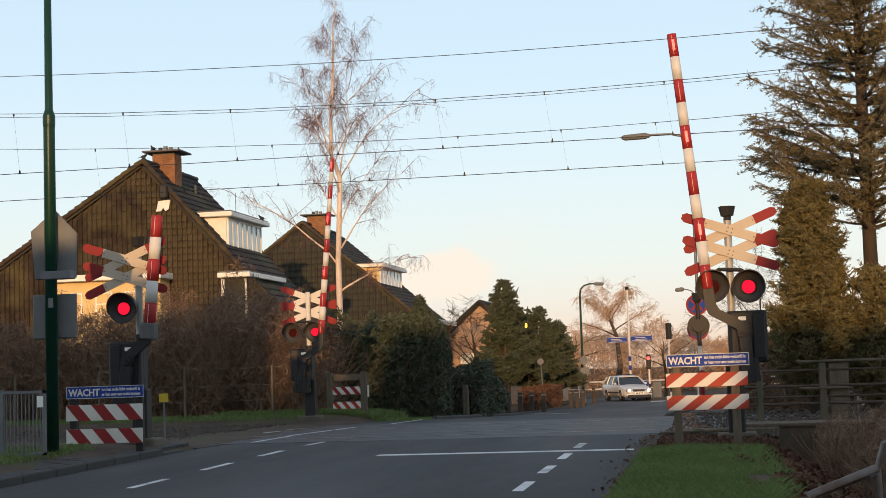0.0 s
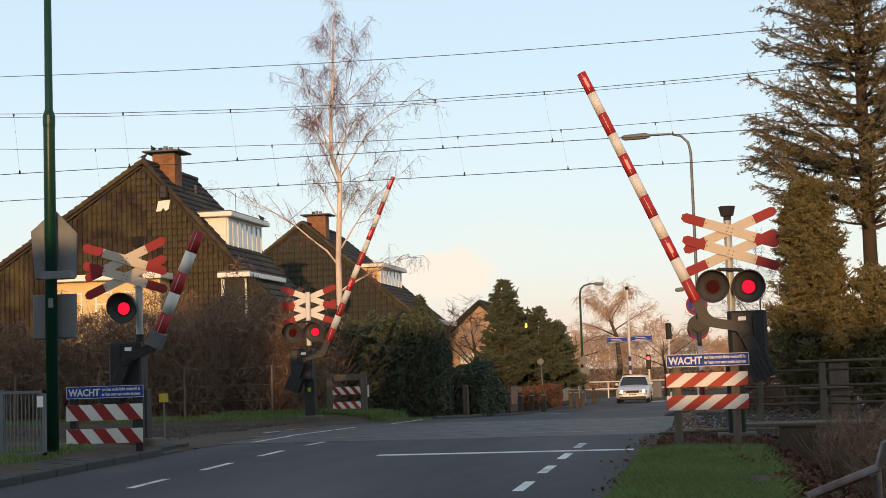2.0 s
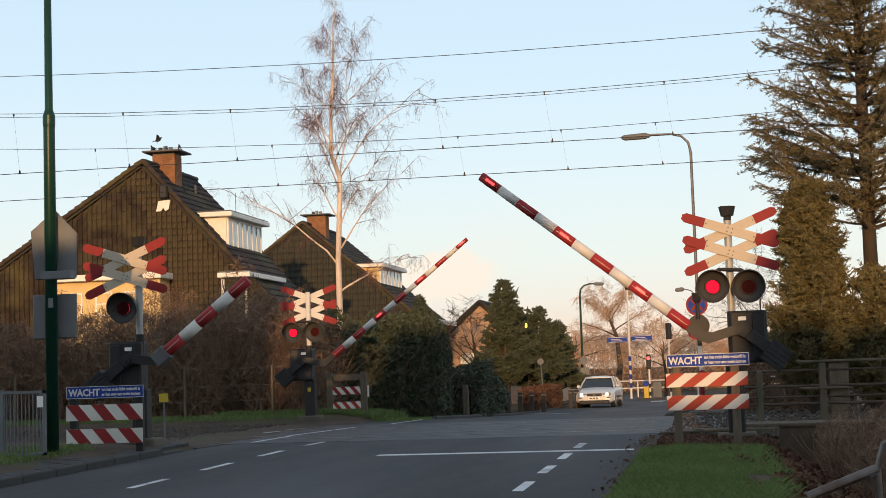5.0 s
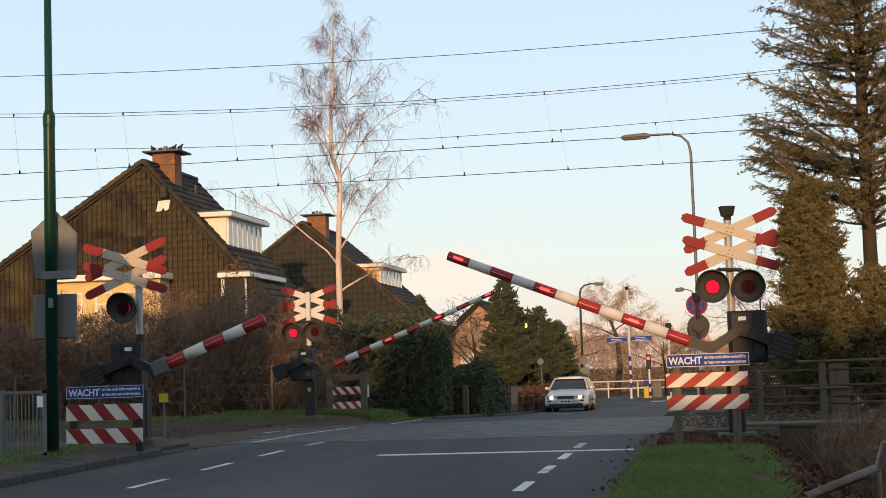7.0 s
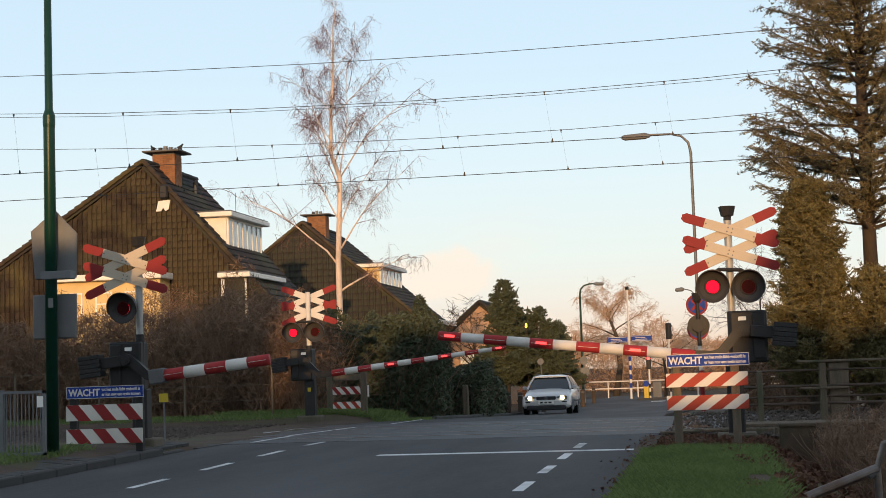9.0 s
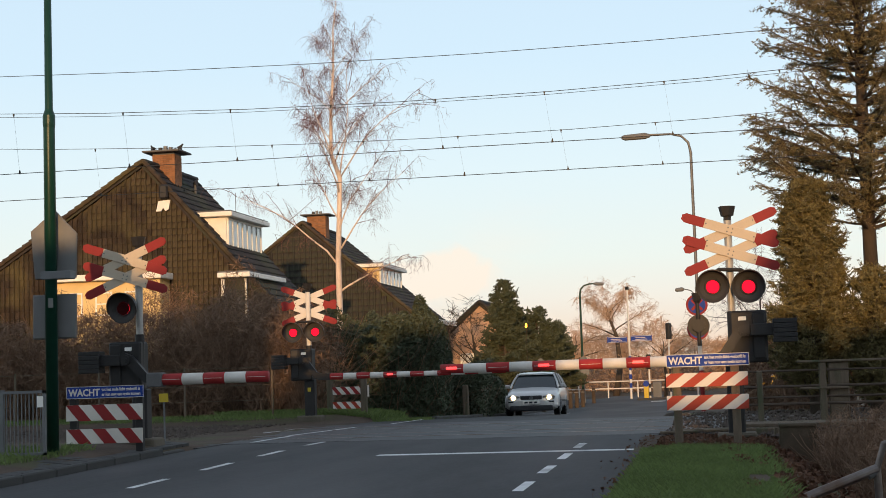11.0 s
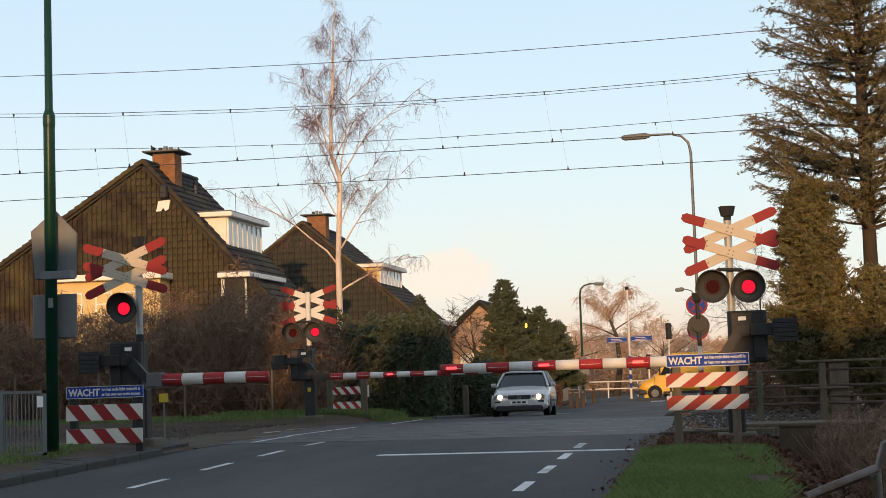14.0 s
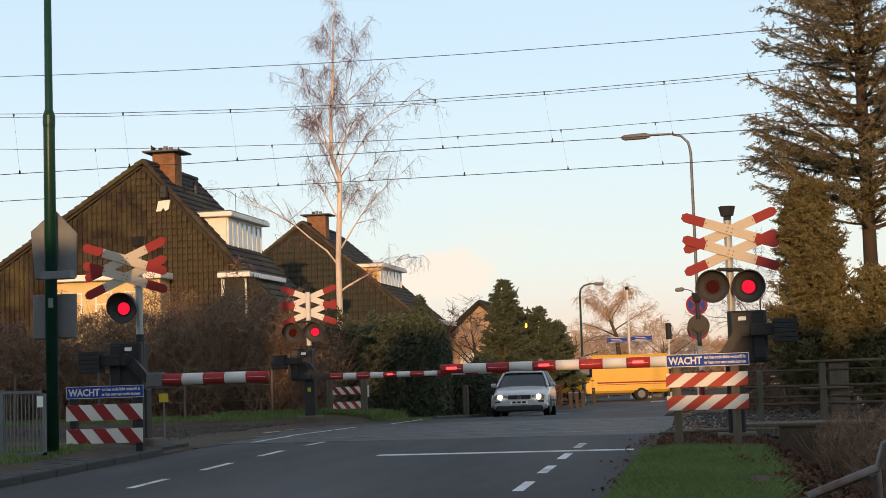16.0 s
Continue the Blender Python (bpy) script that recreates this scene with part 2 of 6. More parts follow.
# ---- mesh tools ----
class MB:
    """Collects vertices and faces of one mesh."""

    def __init__(self):
        self.v, self.f = [], []

    def add(self, verts, faces):
        o = len(self.v)
        self.v.extend(tuple(p) for p in verts)
        self.f.extend(tuple(i + o for i in q) for q in faces)
        return self

    def box(self, x0, x1, y0, y1, z0, z1, m=None, bevel=0.0):
        if bevel:
            b = min(bevel, 0.45 * min(x1 - x0, y1 - y0, z1 - z0))
            v, f = [], []
            for a, (z, i) in enumerate(((z0, b), (z0 + b, 0), (z1 - b, 0), (z1, b))):
                c = b if i == 0 else 2 * b
                xa, xb, ya, yb = x0 + i * 0.7, x1 - i * 0.7, y0 + i * 0.7, y1 - i * 0.7
                v += [(xa + b, ya, z), (xb - b, ya, z), (xb, ya + b, z), (xb, yb - b, z), (xb - b, yb, z), (xa + b, yb, z), (xa, yb - b, z), (xa, ya + b, z)]
            for a in range(3):
                f += [(a * 8 + k, a * 8 + (k + 1) % 8, a * 8 + 8 + (k + 1) % 8, a * 8 + 8 + k) for k in range(8)]
            f += [tuple(range(7, -1, -1)), tuple(range(24, 32))]
        else:
            v = [(x, y, z) for z in (z0, z1) for x, y in ((x0, y0), (x1, y0), (x1, y1), (x0, y1))]
            f = [(3, 2, 1, 0), (4, 5, 6, 7), (0, 1, 5, 4), (1, 2, 6, 5), (2, 3, 7, 6), (3, 0, 4, 7)]
        if m is not None:
            v = [m @ Vector(p) for p in v]
        return self.add(v, f)

    def tube(self, pts, radii, n=8, caps=True):
        pts = [Vector(p) for p in pts]
        if not hasattr(radii, "__len__"):
            radii = [radii] * len(pts)
        rings, side = [], None
        for i, p in enumerate(pts):
            d = (pts[min(i + 1, len(pts) - 1)] - pts[max(i - 1, 0)]).normalized()
            if side is None:
                side = d.orthogonal().normalized()
            side = (side - d * side.dot(d)).normalized()
            up = d.cross(side)
            rings.append([p + (side * math.cos(k * 2 * math.pi / n) + up * math.sin(k * 2 * math.pi / n)) * radii[i] for k in range(n)])
        f = [(i * n + k, i * n + (k + 1) % n, (i + 1) * n + (k + 1) % n, (i + 1) * n + k) for i in range(len(pts) - 1) for k in range(n)]
        if caps:
            f += [tuple(range(n - 1, -1, -1)), tuple(range((len(pts) - 1) * n, len(pts) * n))]
        return self.add([q for r in rings for q in r], f)

    def prism(self, poly, y0, y1, m=None):
        """A plate: an outline in x, z from y0 to y1."""
        n = len(poly)
        v = [(x, y, z) for y in (y0, y1) for x, z in poly]
        f = [tuple(range(n)), tuple(range(2 * n - 1, n - 1, -1))] + [(k, k + n, (k + 1) % n + n, (k + 1) % n) for k in range(n)]
        if m is not None:
            v = [m @ Vector(p) for p in v]
        return self.add(v, f)

    def cards(self, centres, w, h, axes=None, spread=1.0):
        """Small leaf-like pieces, each a bent pair of triangles, at the centres."""
        c = np.asarray(centres, float)
        k = len(c)
        a = np.random.normal(size=(k, 3)) * spread
        if axes is not None:
            a = a + axes
        a /= np.linalg.norm(a, axis=1)[:, None] + 1e-9
        b = np.cross(a, np.random.normal(size=(k, 3)))
        b /= np.linalg.norm(b, axis=1)[:, None] + 1e-9
        s = np.random.uniform(0.6, 1.3, (k, 1))
        nrm = np.cross(a, b)
        v = np.stack([c - a * h * s, c + b * w * s + nrm * w * 0.3, c + a * h * s, c - b * w * s + nrm * w * 0.3], 1).reshape(-1, 3)
        o = len(self.v)
        self.v.extend(map(tuple, v.tolist()))
        self.f.extend((o + 4 * i, o + 4 * i + 1, o + 4 * i + 2, o + 4 * i + 3) for i in range(k))
        return self

    def mesh(self, name, material, smooth=False):
        me = bpy.data.meshes.new(name)
        me.from_pydata(self.v, [], self.f)
        me.materials.append(material)
        if smooth:
            me.polygons.foreach_set("use_smooth", [True] * len(me.polygons))
        me.update()
        return me


def part(name, mb, material, parent=None, label="", at=None, smooth=False):
    ob = new(name, mb.mesh(name, material, smooth))
    if parent is not None:
        ob.parent = parent
    if at is not None:
        ob.matrix_basis = at
    if label:
        ob["label"] = label
    return ob


def thing(name, at, label, category, group="", kind=""):
    ob = new(name)
    ob.empty_display_size = 0.2
    ob.matrix_basis = at
    return tagged(ob, label, category, group, kind)


def disc(mb, cx, cy, cz, r, depth, n=20):
    """A disc facing -y."""
    return mb.tube([(cx, cy, cz), (cx, cy + depth, cz)], r, n)


def road_z(y):
    return float(np.interp(y, [-60, 22, 25, 38, 45.7, 54.5, 62, 75, 89, 400], [-1.2, -0.03, 0, -0.02, -0.22, -0.45, -0.6, -0.72, -0.82, -0.9]))


ROAD_L, ROAD_R, FAR_L = -8.85, -1.12, -7.5


def ground_z(x, y):
    z = road_z(y)
    if x < ROAD_L:
        z += float(np.interp(x, [-12, -9.9, -9.0, ROAD_L], [0.2, 0.2, 0.1, -0.12])) * float(np.interp(y, [24.5, 26, 37, 38.5], [1, 0.1, 0.1, 1])) * float(np.interp(y, [40, 60], [1, 0.4]))
    elif x > ROAD_R:
        dip = float(np.interp(x, [ROAD_R, -0.6, 0.5, 1.1, 2.2, 6], [-0.01, 0.04, -0.0, -0.3, -0.62, -0.75]))
        flat = float(np.interp(x, [ROAD_R, -0.6, 8], [-0.02, 0.0, 0.0]))
        k = float(np.interp(y, [23.8, 25.5, 36, 60], [1, 0, 0, 0]))
        z += dip * k + flat * (1 - k)
    else:
        z -= 0.12
    return z


# ---- ground, road, crossing ----
def build_ground():
    xs = sorted(set([-1500, -600, -250, -120, -70, -45, -30, -22, -17, -14] + [round(-12 + 0.35 * i, 3) for i in range(9)] + [-8.95, ROAD_L, -5, ROAD_R, ROAD_R + 0.015, -0.9, -0.6, -0.3, 0, 0.3, 0.5, 0.8, 1.1, 1.5, 1.9, 2.4, 3, 4, 6, 9, 14, 22, 40, 80, 200, 600, 1500]))
    ys = sorted(set([-300, -120, -60, -30, -10, 0, 5, 8] + [10 + 0.7 * i for i in range(50)] + [46, 50, 55, 60, 70, 80, 95, 120, 160, 250, 500, 1000, 2500]))
    v = []
    for y in ys:
        for x in xs:
            j = 0.03 * noise.noise((x * 0.9, y * 0.9, 0)) if not ROAD_L - 0.2 < x < ROAD_R + 0.1 else 0
            v.append((x, y, ground_z(x, y) + j))
    n = len(xs)
    f = [(a * n + b, a * n + b + 1, (a + 1) * n + b + 1, (a + 1) * n + b) for a in range(len(ys) - 1) for b in range(n - 1)]
    ob = part("ground", MB().add(v, f), SOIL, smooth=True)
    tagged(ob, "brown winter soil with patches of moss and grass", "ground", kind="structure")


def strip(mb, x0, x1, ys, dz=0.0, thick=0.1):
    top = [(x, y, road_z(y) + dz) for y in ys for x in (x0, x1)]
    low = [(x, y, z - thick) for x, y, z in top]
    k, n = len(ys), 2 * len(ys)
    f = []
    for i in range(k - 1):
        a = 2 * i
        f += [(a, a + 1, a + 3, a + 2), (a, a + 2, a + 2 + n, a + n), (a + 1, a + 1 + n, a + 3 + n, a + 3)]
    f += [(0, n, n + 1, 1), (2 * k - 2, 2 * k - 1, 2 * k - 1 + n, 2 * k - 2 + n)]
    mb.add(top + low, f)


def build_road():
    near = [-12, -6, 0, 10, 16, 20, 22, 24, 25, 26.4]
    far = [35.2, 37, 38, 40, 42, 44, 46.5, 50, 54, 58, 66, 76, 88, 95, 104]
    mb = MB()
    strip(mb, ROAD_L, ROAD_R, near)
    strip(mb, FAR_L, -1.4, far)
    road = tagged(part("road", mb, ASPHALT), "dark grey worn asphalt road through the crossing", "road", kind="structure")
    mb = MB()
    for k in range(-3, 4):
        strip(mb, -2.24, -2.12, [16.05 + 2.23 * k, 17.15 + 2.23 * k], 0.004, 0.003)
    part("lane_dash", mb, ROADPAINT, road, "white broken cycle-lane line")
    mb = MB()
    for k in range(-2, 4):
        strip(mb, -7.06, -6.96, [17.35 + 2.6 * k, 18.6 + 2.6 * k], 0.004, 0.003)
    part("lane_dash", mb, ROADPAINT, road, "white broken cycle-lane line")
    mb = MB()
    strip(mb, -5.05, -1.17, [21.95, 22.2], 0.004, 0.003)
    part("stop_line", mb, ROADPAINT, road, "white painted stop line")
    return road


def build_crossing():
    deck = thing("crossing_deck", pose(0, 0, 0), "grey concrete panels between the rails of the level crossing", "level crossing", kind="structure")
    rows = [(26.42, 27.86), (28.05, 29.35), (29.54, 31.86), (32.05, 33.35), (33.54, 35.18)]
    for y0, y1 in rows:
        w = 1.28
        mb = MB().box(-w / 2 + 0.004, w / 2 - 0.004, 0, y1 - y0, -0.12, 0)
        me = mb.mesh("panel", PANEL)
        for i in range(8):
            ob = new("panel", me)
            ob.parent = deck
            ob.matrix_basis = pose(-9.3 + w / 2 + i * w, y0, random.uniform(-0.004, 0.004))
    for yt in (28.7, 32.7):
        track = thing("railway_track", pose(0, yt, 0), "rusty steel rails on sleepers crossing the road", "railway track", "tracks", kind="structure")
        for s in (-0.75, 0.75):
            mb = MB()
            mb.box(-160, 90, s - 0.035, s + 0.035, -0.05, 0.006, bevel=0.01)
            mb.box(-160, 90, s - 0.012, s + 0.012, -0.14, -0.04)
            mb.box(-160, 90, s - 0.07, s + 0.07, -0.16, -0.135)
            part("rail", mb, RAILSTEEL, track)
        me = MB().box(-0.12, 0.12, -1.25, 1.25, -0.26, -0.15, bevel=0.02).mesh("sleeper", CONCRETE)
        for i in list(range(-30, 0)) + list(range(18, 48)):
            ob = new("sleeper", me)
            ob.parent = track
            ob.matrix_basis = pose(-10.2 + i * 0.6, 0, 0.06)
    mb = MB()
    rng = np.random.RandomState(3)
    for x0, x1, k in ((-1.0, 7, 4200), (-18, -10.6, 5200)):
        c = np.stack([rng.uniform(x0, x1, k), rng.uniform(24.6, 36.6, k), rng.uniform(-0.02, 0.035, k)], 1)
        for p in c:
            r = rng.uniform(0.02, 0.045)
            o = [(p[0] + dx * r * rng.uniform(.7, 1.3), p[1] + dy * r * rng.uniform(.7, 1.3), p[2] + dz * r) for dx, dy, dz in ((1, 0, 0), (-1, 0, 0), (0, 1, 0), (0, -1, 0), (0, 0, 1), (0, 0, -1))]
            mb.add(o, [(0, 2, 4), (2, 1, 4), (1, 3, 4), (3, 0, 4), (2, 0, 5), (1, 2, 5), (3, 1, 5), (0, 3, 5)])
    tagged(part("ballast_stones", mb, BALLAST), "grey brown crushed stone beside the rails", "ballast", kind="stuff")


# ---- barriers ----
BOOM_ANGLES = [(0.0, 84.6), (0.5, 83.0), (1.0, 75.5), (1.5, 71.4), (2.0, 66.1), (2.5, 61.3), (3.0, 56.7), (3.5, 52.1), (4.0, 47.4), (4.2, 45.4), (5.25, 36.2), (6.3, 27.5), (6.5, 26.2), (7.0, 21.9), (7.5, 18.4), (8.0, 13.9), (8.5, 10.9), (9.0, 6.4), (9.2, 5.4), (10.0, 1.6), (10.6, 0.2), (11.0, 0.0), (16.0, 0.0)]
MOVES = []


def blade_set(parent, cx, cz, y, tilt=0.0, white=None):
    """One slanted-cross pair: two crossing blades with red ends."""
    for k, (ang, dy) in enumerate(((-20.4, -0.012), (20.4, 0.012))):
        m = pose(cx, y + dy, cz, 0, -ang - tilt, 0)
        half, w, t = 0.765, 0.074, 0.008
        blade = part("cross_blade", MB().box(-0.405, 0.405, -t, t, -w, w, bevel=0.004), white or WHITE, parent, at=m)
        for s in (-1, 1):
            e = [(s * 0.405, -w), (s * (half - 0.06), -w), (s * half, -w * 0.5), (s * half, w * 0.5), (s * (half - 0.06), w), (s * 0.405, w)]
            part("red_end", MB().prism(e if s > 0 else e[::-1], -t, t), RED, blade)
        for bx, bz in ((-0.035, 0.03), (0.035, 0.03), (-0.035, -0.03), (0.035, -0.03), (-0.38, 0), (0.38, 0)):
            part("bolt", disc(MB(), bx, -t - 0.006, bz, 0.012, 0.008, 8), GALV, blade)


def signal_head(parent, x, z, y, lit):
    """A round hooded lamp with a red lens facing -y and an added moving shutter glass that blanks it."""
    mb = MB()
    n, R = 28, 0.245
    prof = [(0.11, 0.0), (0.2, -0.03), (R, -0.06)]
    v, f = [], []
    for r, dy in prof:
        v += [(x + r * math.cos(a), y + dy, z + r * math.sin(a)) for a in (k * 2 * math.pi / n for k in range(n))]
    for dy in (0.0,):
        v += [(x + R * 1.02 * math.cos(a), y - 0.06 + 0.0, z + R * 1.02 * math.sin(a)) for a in (k * 2 * math.pi / n for k in range(n))]
        v += [(x + 0.18 * math.cos(a), y + 0.14, z + 0.18 * math.sin(a)) for a in (k * 2 * math.pi / n for k in range(n))]
    for i in range(4):
        f += [(i * n + k, i * n + (k + 1) % n, (i + 1) * n + (k + 1) % n, (i + 1) * n + k) for k in range(n)]
    f.append(tuple(range(4 * n, 5 * n)))
    head = part("signal_head", mb.add(v, f), HOOD, parent)
    hood = MB()
    v, f = [], []
    for r, base in ((R, 0), (R + 0.012, 1)):
        for k in range(n + 1):
            a = math.radians(-25) + k * math.radians(230) / n
            v.append((x + r * math.cos(a), y - 0.06, z + r * math.sin(a)))
            v.append((x + r * math.cos(a), y - 0.07 - 0.13 * max(0.05, math.sin(min(math.pi, max(0, (a + 0.44) * 0.78)))), z + r * math.sin(a)))
    q = 2 * (n + 1)
    for k in range(n):
        a = 2 * k
        f += [(a, a + 1, a + 3, a + 2), (a + q, a + 2 + q, a + 3 + q, a + 1 + q), (a + 1, a + 1 + q, a + 3 + q, a + 3)]
    part("hood", hood.add(v, f), HOOD, head)
    part("lamp", disc(MB(), x, y - 0.012, z, 0.1, 0.012, 24), GLOW, head, "lit red lamp")
    # added shutter: slides before the always-lit lamp so that it seems to go out
    glass = part("shutter_glass", disc(MB(), x, 0, z, 0.105, 0.006, 24), LENS, head, "dark red glass added to cover the lit lamp")
    ring = MB().tube([(x + 0.117 * math.cos(a), y - 0.012, z + 0.117 * math.sin(a)) for a in (k * 2 * math.pi / 24 for k in range(25))], 0.012, 6)
    part("lens_ring", ring, BLACK, head)
    MOVES.append((glass, lit, y))
    return head


def boom_part(parent, px, pz, y, side, length, bands, drop=0.44, r_end=0.06, root=0.7):
    """The swinging arm; built level, its pivot at the origin. side: +1 reaches to +x."""
    a = [(0.14, 0.07), (0.02, 0.11), (-0.09, 0.07), (-0.36, -0.31), (-0.45, -0.35), (-0.72, -0.36), (-0.72, -0.52), (-0.42, -0.52), (-0.3, -0.48), (-0.03, -0.1), (0.08, -0.09)]
    poly = [((x if side < 0 else -x), z if z > -0.2 else z * drop / 0.44) for x, z in a]
    if side > 0:
        poly = poly[::-1]
    boom = part("boom", MB().prism(poly, -0.05, 0.05), IRON, parent, "striped barrier boom on a cast arm")
    part("pivot_cap", disc(disc(MB(), 0, -0.085, 0, 0.075, 0.04, 16), 0, -0.1, 0, 0.035, 0.02, 12), IRON, boom)
    x, w, thick = root, (length - root) / bands, 0.088 if root > 0.65 else 0.099
    if root < 0.7:
        part("boom_socket", MB().box(*sorted((side * (root - 0.24), side * (root + 0.03))), -0.11, 0.11, -drop - 0.12, -drop + 0.12, bevel=0.02), LEADSTEEL, boom, "grey steel socket holding the boom")
    for i in range(bands):
        x0, x1 = x + i * w, x + (i + 1) * w
        r0, r1 = (thick + (r_end - thick) * k / bands for k in (i, i + 1))
        red = (bands - 1 - i) % 2 == 0
        b = part("band", MB().tube([(side * x0, 0, -drop), (side * x1, 0, -drop)], [r0, r1], 12), BOOMRED if red else WHITE, boom, smooth=True)
        if red:
            part("reflector_strip", MB().box(min(side * (x0 + .03), side * (x1 - .03)), max(side * (x0 + .03), side * (x1 - .03)), -r0 - 0.004, -r0 + 0.01, -drop - 0.004, -drop + 0.002), WHITE, b)
        if i in (bands - 1, bands - 5, bands - 9) and red and bands > 6:
            part("light_strip", MB().box(min(side * (x0 + .1), side * (x1 - .1)), max(side * (x0 + .1), side * (x1 - .1)), -r0 - 0.012, -r0 + 0.01, -drop - 0.012, -drop + 0.03), LEDGLOW, b)
    cw = MB()
    plates = []
    for i in range(5):
        plates.append(MB().box(*sorted((-side * 0.44, -side * 0.8)), -0.13, 0.13, -0.2 + i * 0.072, -0.132 + i * 0.072, bevel=0.008))
    cw.box(*sorted((-side * 0.1, -side * 0.5)), -0.06, 0.06, -0.09, 0.09, bevel=0.01)
    part("counterweight_arm", cw, IRON, boom)
    for p in plates:
        part("counterweight_plate", p, IRON, boom)
    boom.matrix_basis = pose(px, y, pz)
    MOVES.append((boom, side, (px, y, pz)))
    return boom


def build_barrier(x, y, zb, side, pivot, cross, lamps, lean, length, bands, label, mast_front=False, top=3.45, ph=0, cross_x=0.0, drop=0.44, tilt=0.0, r_end=0.06, root=0.7):
    t = thing("level_crossing_barrier", pose(x, y, zb, 0, lean, 0), label, "crossing barrier", "barriers at the crossing")
    part("foundation", MB().box(-0.3, 0.3, -0.25, 0.3, -0.25, 0.09, bevel=0.03), CONCRETE, t)
    part("mast", MB().tube([(0, 0, 0.05), (0, 0, 1.95 - zb)], 0.075, 14), BLACK, t)
    part("mast_sleeve", MB().tube([(0, 0, 1.95 - zb), (0, 0, top - zb)], 0.06, 14), WHITE if mast_front else MASTGREY, t, "pale painted upper mast")
    part("bell", MB().tube([(0, 0, top - zb), (0, 0, top + 0.06 - zb), (0, 0, top + 0.07 - zb), (0, 0, top + 0.22 - zb)], [0.06, 0.06, 0.1, 0.135], 6), BLACK, t, "black warning bell housing")
    for cz in cross:
        blade_set(t, cross_x, cz - zb, 0.09 if mast_front else -0.09, tilt, WHITE if mast_front else SUNLITCREAM)
    for i, (lx, lz) in enumerate(lamps):
        signal_head(t, lx, lz - zb, -0.2, (i, len(lamps), ph))
    if len(lamps) == 2:
        part("lamp_bracket", MB().tube([(lamps[0][0], -0.1, lamps[0][1] + 0.2 - zb), (lamps[0][0] + 0.1, -0.1, lamps[0][1] + 0.27 - zb), (lamps[1][0] - 0.1, -0.1, lamps[1][1] + 0.27 - zb), (lamps[1][0], -0.1, lamps[1][1] + 0.2 - zb)], 0.03, 8), BLACK, t)
    else:
        part("lamp_bracket", MB().tube([(lamps[0][0], -0.06, lamps[0][1] - zb), (0, 0, lamps[0][1] - zb)], 0.035, 8), BLACK, t)
    px, pz = pivot
    s = -side
    box = MB()
    box.box(*sorted((px + s * 0.36, px - s * 0.2)), -0.16, 0.2, pz - 0.5 - zb, pz + 0.3 - zb, bevel=0.03)
    body = part("machine_box", box, BLACK, t, "black barrier drive housing")
    part("cover", MB().box(*sorted((px + s * 0.14, px + s * 0.33)), -0.19, -0.155, pz - 0.44 - zb, pz + 0.26 - zb, bevel=0.015), IRON, body)
    part("type_plate", MB().box(px - 0.07, px + 0.05, -0.172, -0.158, pz + 0.15 - zb, pz + 0.21 - zb), WOODWHITE, body)
    part("stand", MB().box(-0.13, 0.13, -0.08, 0.16, 0.05, pz - 0.48 - zb, bevel=0.02), BLACK, t)
    part("warning_label", MB().box(-0.04, 0.04, -0.1, -0.083, pz - 0.78 - zb, pz - 0.68 - zb), YELLOW, t, "small yellow warning label")
    boom_part(t, px, pz - zb, -0.24, side, length, bands, drop, r_end, root)
    return t


def striped_board(parent, x0, x1, z0, z1, y, flip, mats, n=3, backing=True):
    """A board with slanted red and white stripes, each stripe a plate of its own."""
    board = part("board", MB().box(x0, x1, y, y + 0.03, z0, z1, bevel=0.004), WHITE, parent, "red and white slanted warning stripes")
    h, w = z1 - z0, x1 - x0
    p = w / n
    s = h * (1.35 if flip > 0 else 0.85) * flip
    for i in range(-2, n + 1):
        a = x0 + i * p + p * 0.5
        q = [(a, z0), (a + p * 0.5, z0), (a + p * 0.5 + s, z1), (a + s, z1)]
        out = []
        for lim, keep in ((x0, 1), (x1, -1)):
            src, out = (q if lim == x0 else out), []
            for k in range(len(src)):
                u, v = src[k], src[(k + 1) % len(src)]
                iu, iv = (u[0] - lim) * keep >= 0, (v[0] - lim) * keep >= 0
                if iu:
                    out.append(u)
                if iu != iv:
                    r = (lim - u[0]) / (v[0] - u[0])
                    out.append((lim, u[1] + r * (v[1] - u[1])))
            if len(out) < 3:
                break
        if len(out) >= 3:
            part("stripe", MB().prism(out, y - 0.003, y + 0.001), mats, board)
    return board


def text_mesh(body, size, at, material, parent, name="lettering", label="", width=None):
    cu = bpy.data.curves.new(name, "FONT")
    cu.body, cu.size, cu.extrude, cu.resolution_u, cu.offset = body, size, 0.002, 2, size * 0.03
    tmp = new(name, cu)
    bpy.context.view_layer.update()
    me = bpy.data.meshes.new_from_object(tmp.evaluated_get(bpy.context.evaluated_depsgraph_get()))
    bpy.data.objects.remove(tmp)
    me.materials.clear()
    me.materials.append(material)
    if width:
        xs = [v.co.x for v in me.vertices]
        k = width / (max(xs) - min(xs))
        for v in me.vertices:
            v.co.x *= k
    ob = new(name, me)
    ob.parent = parent
    ob.matrix_basis = at
    if label:
        ob["label"] = label
    return ob


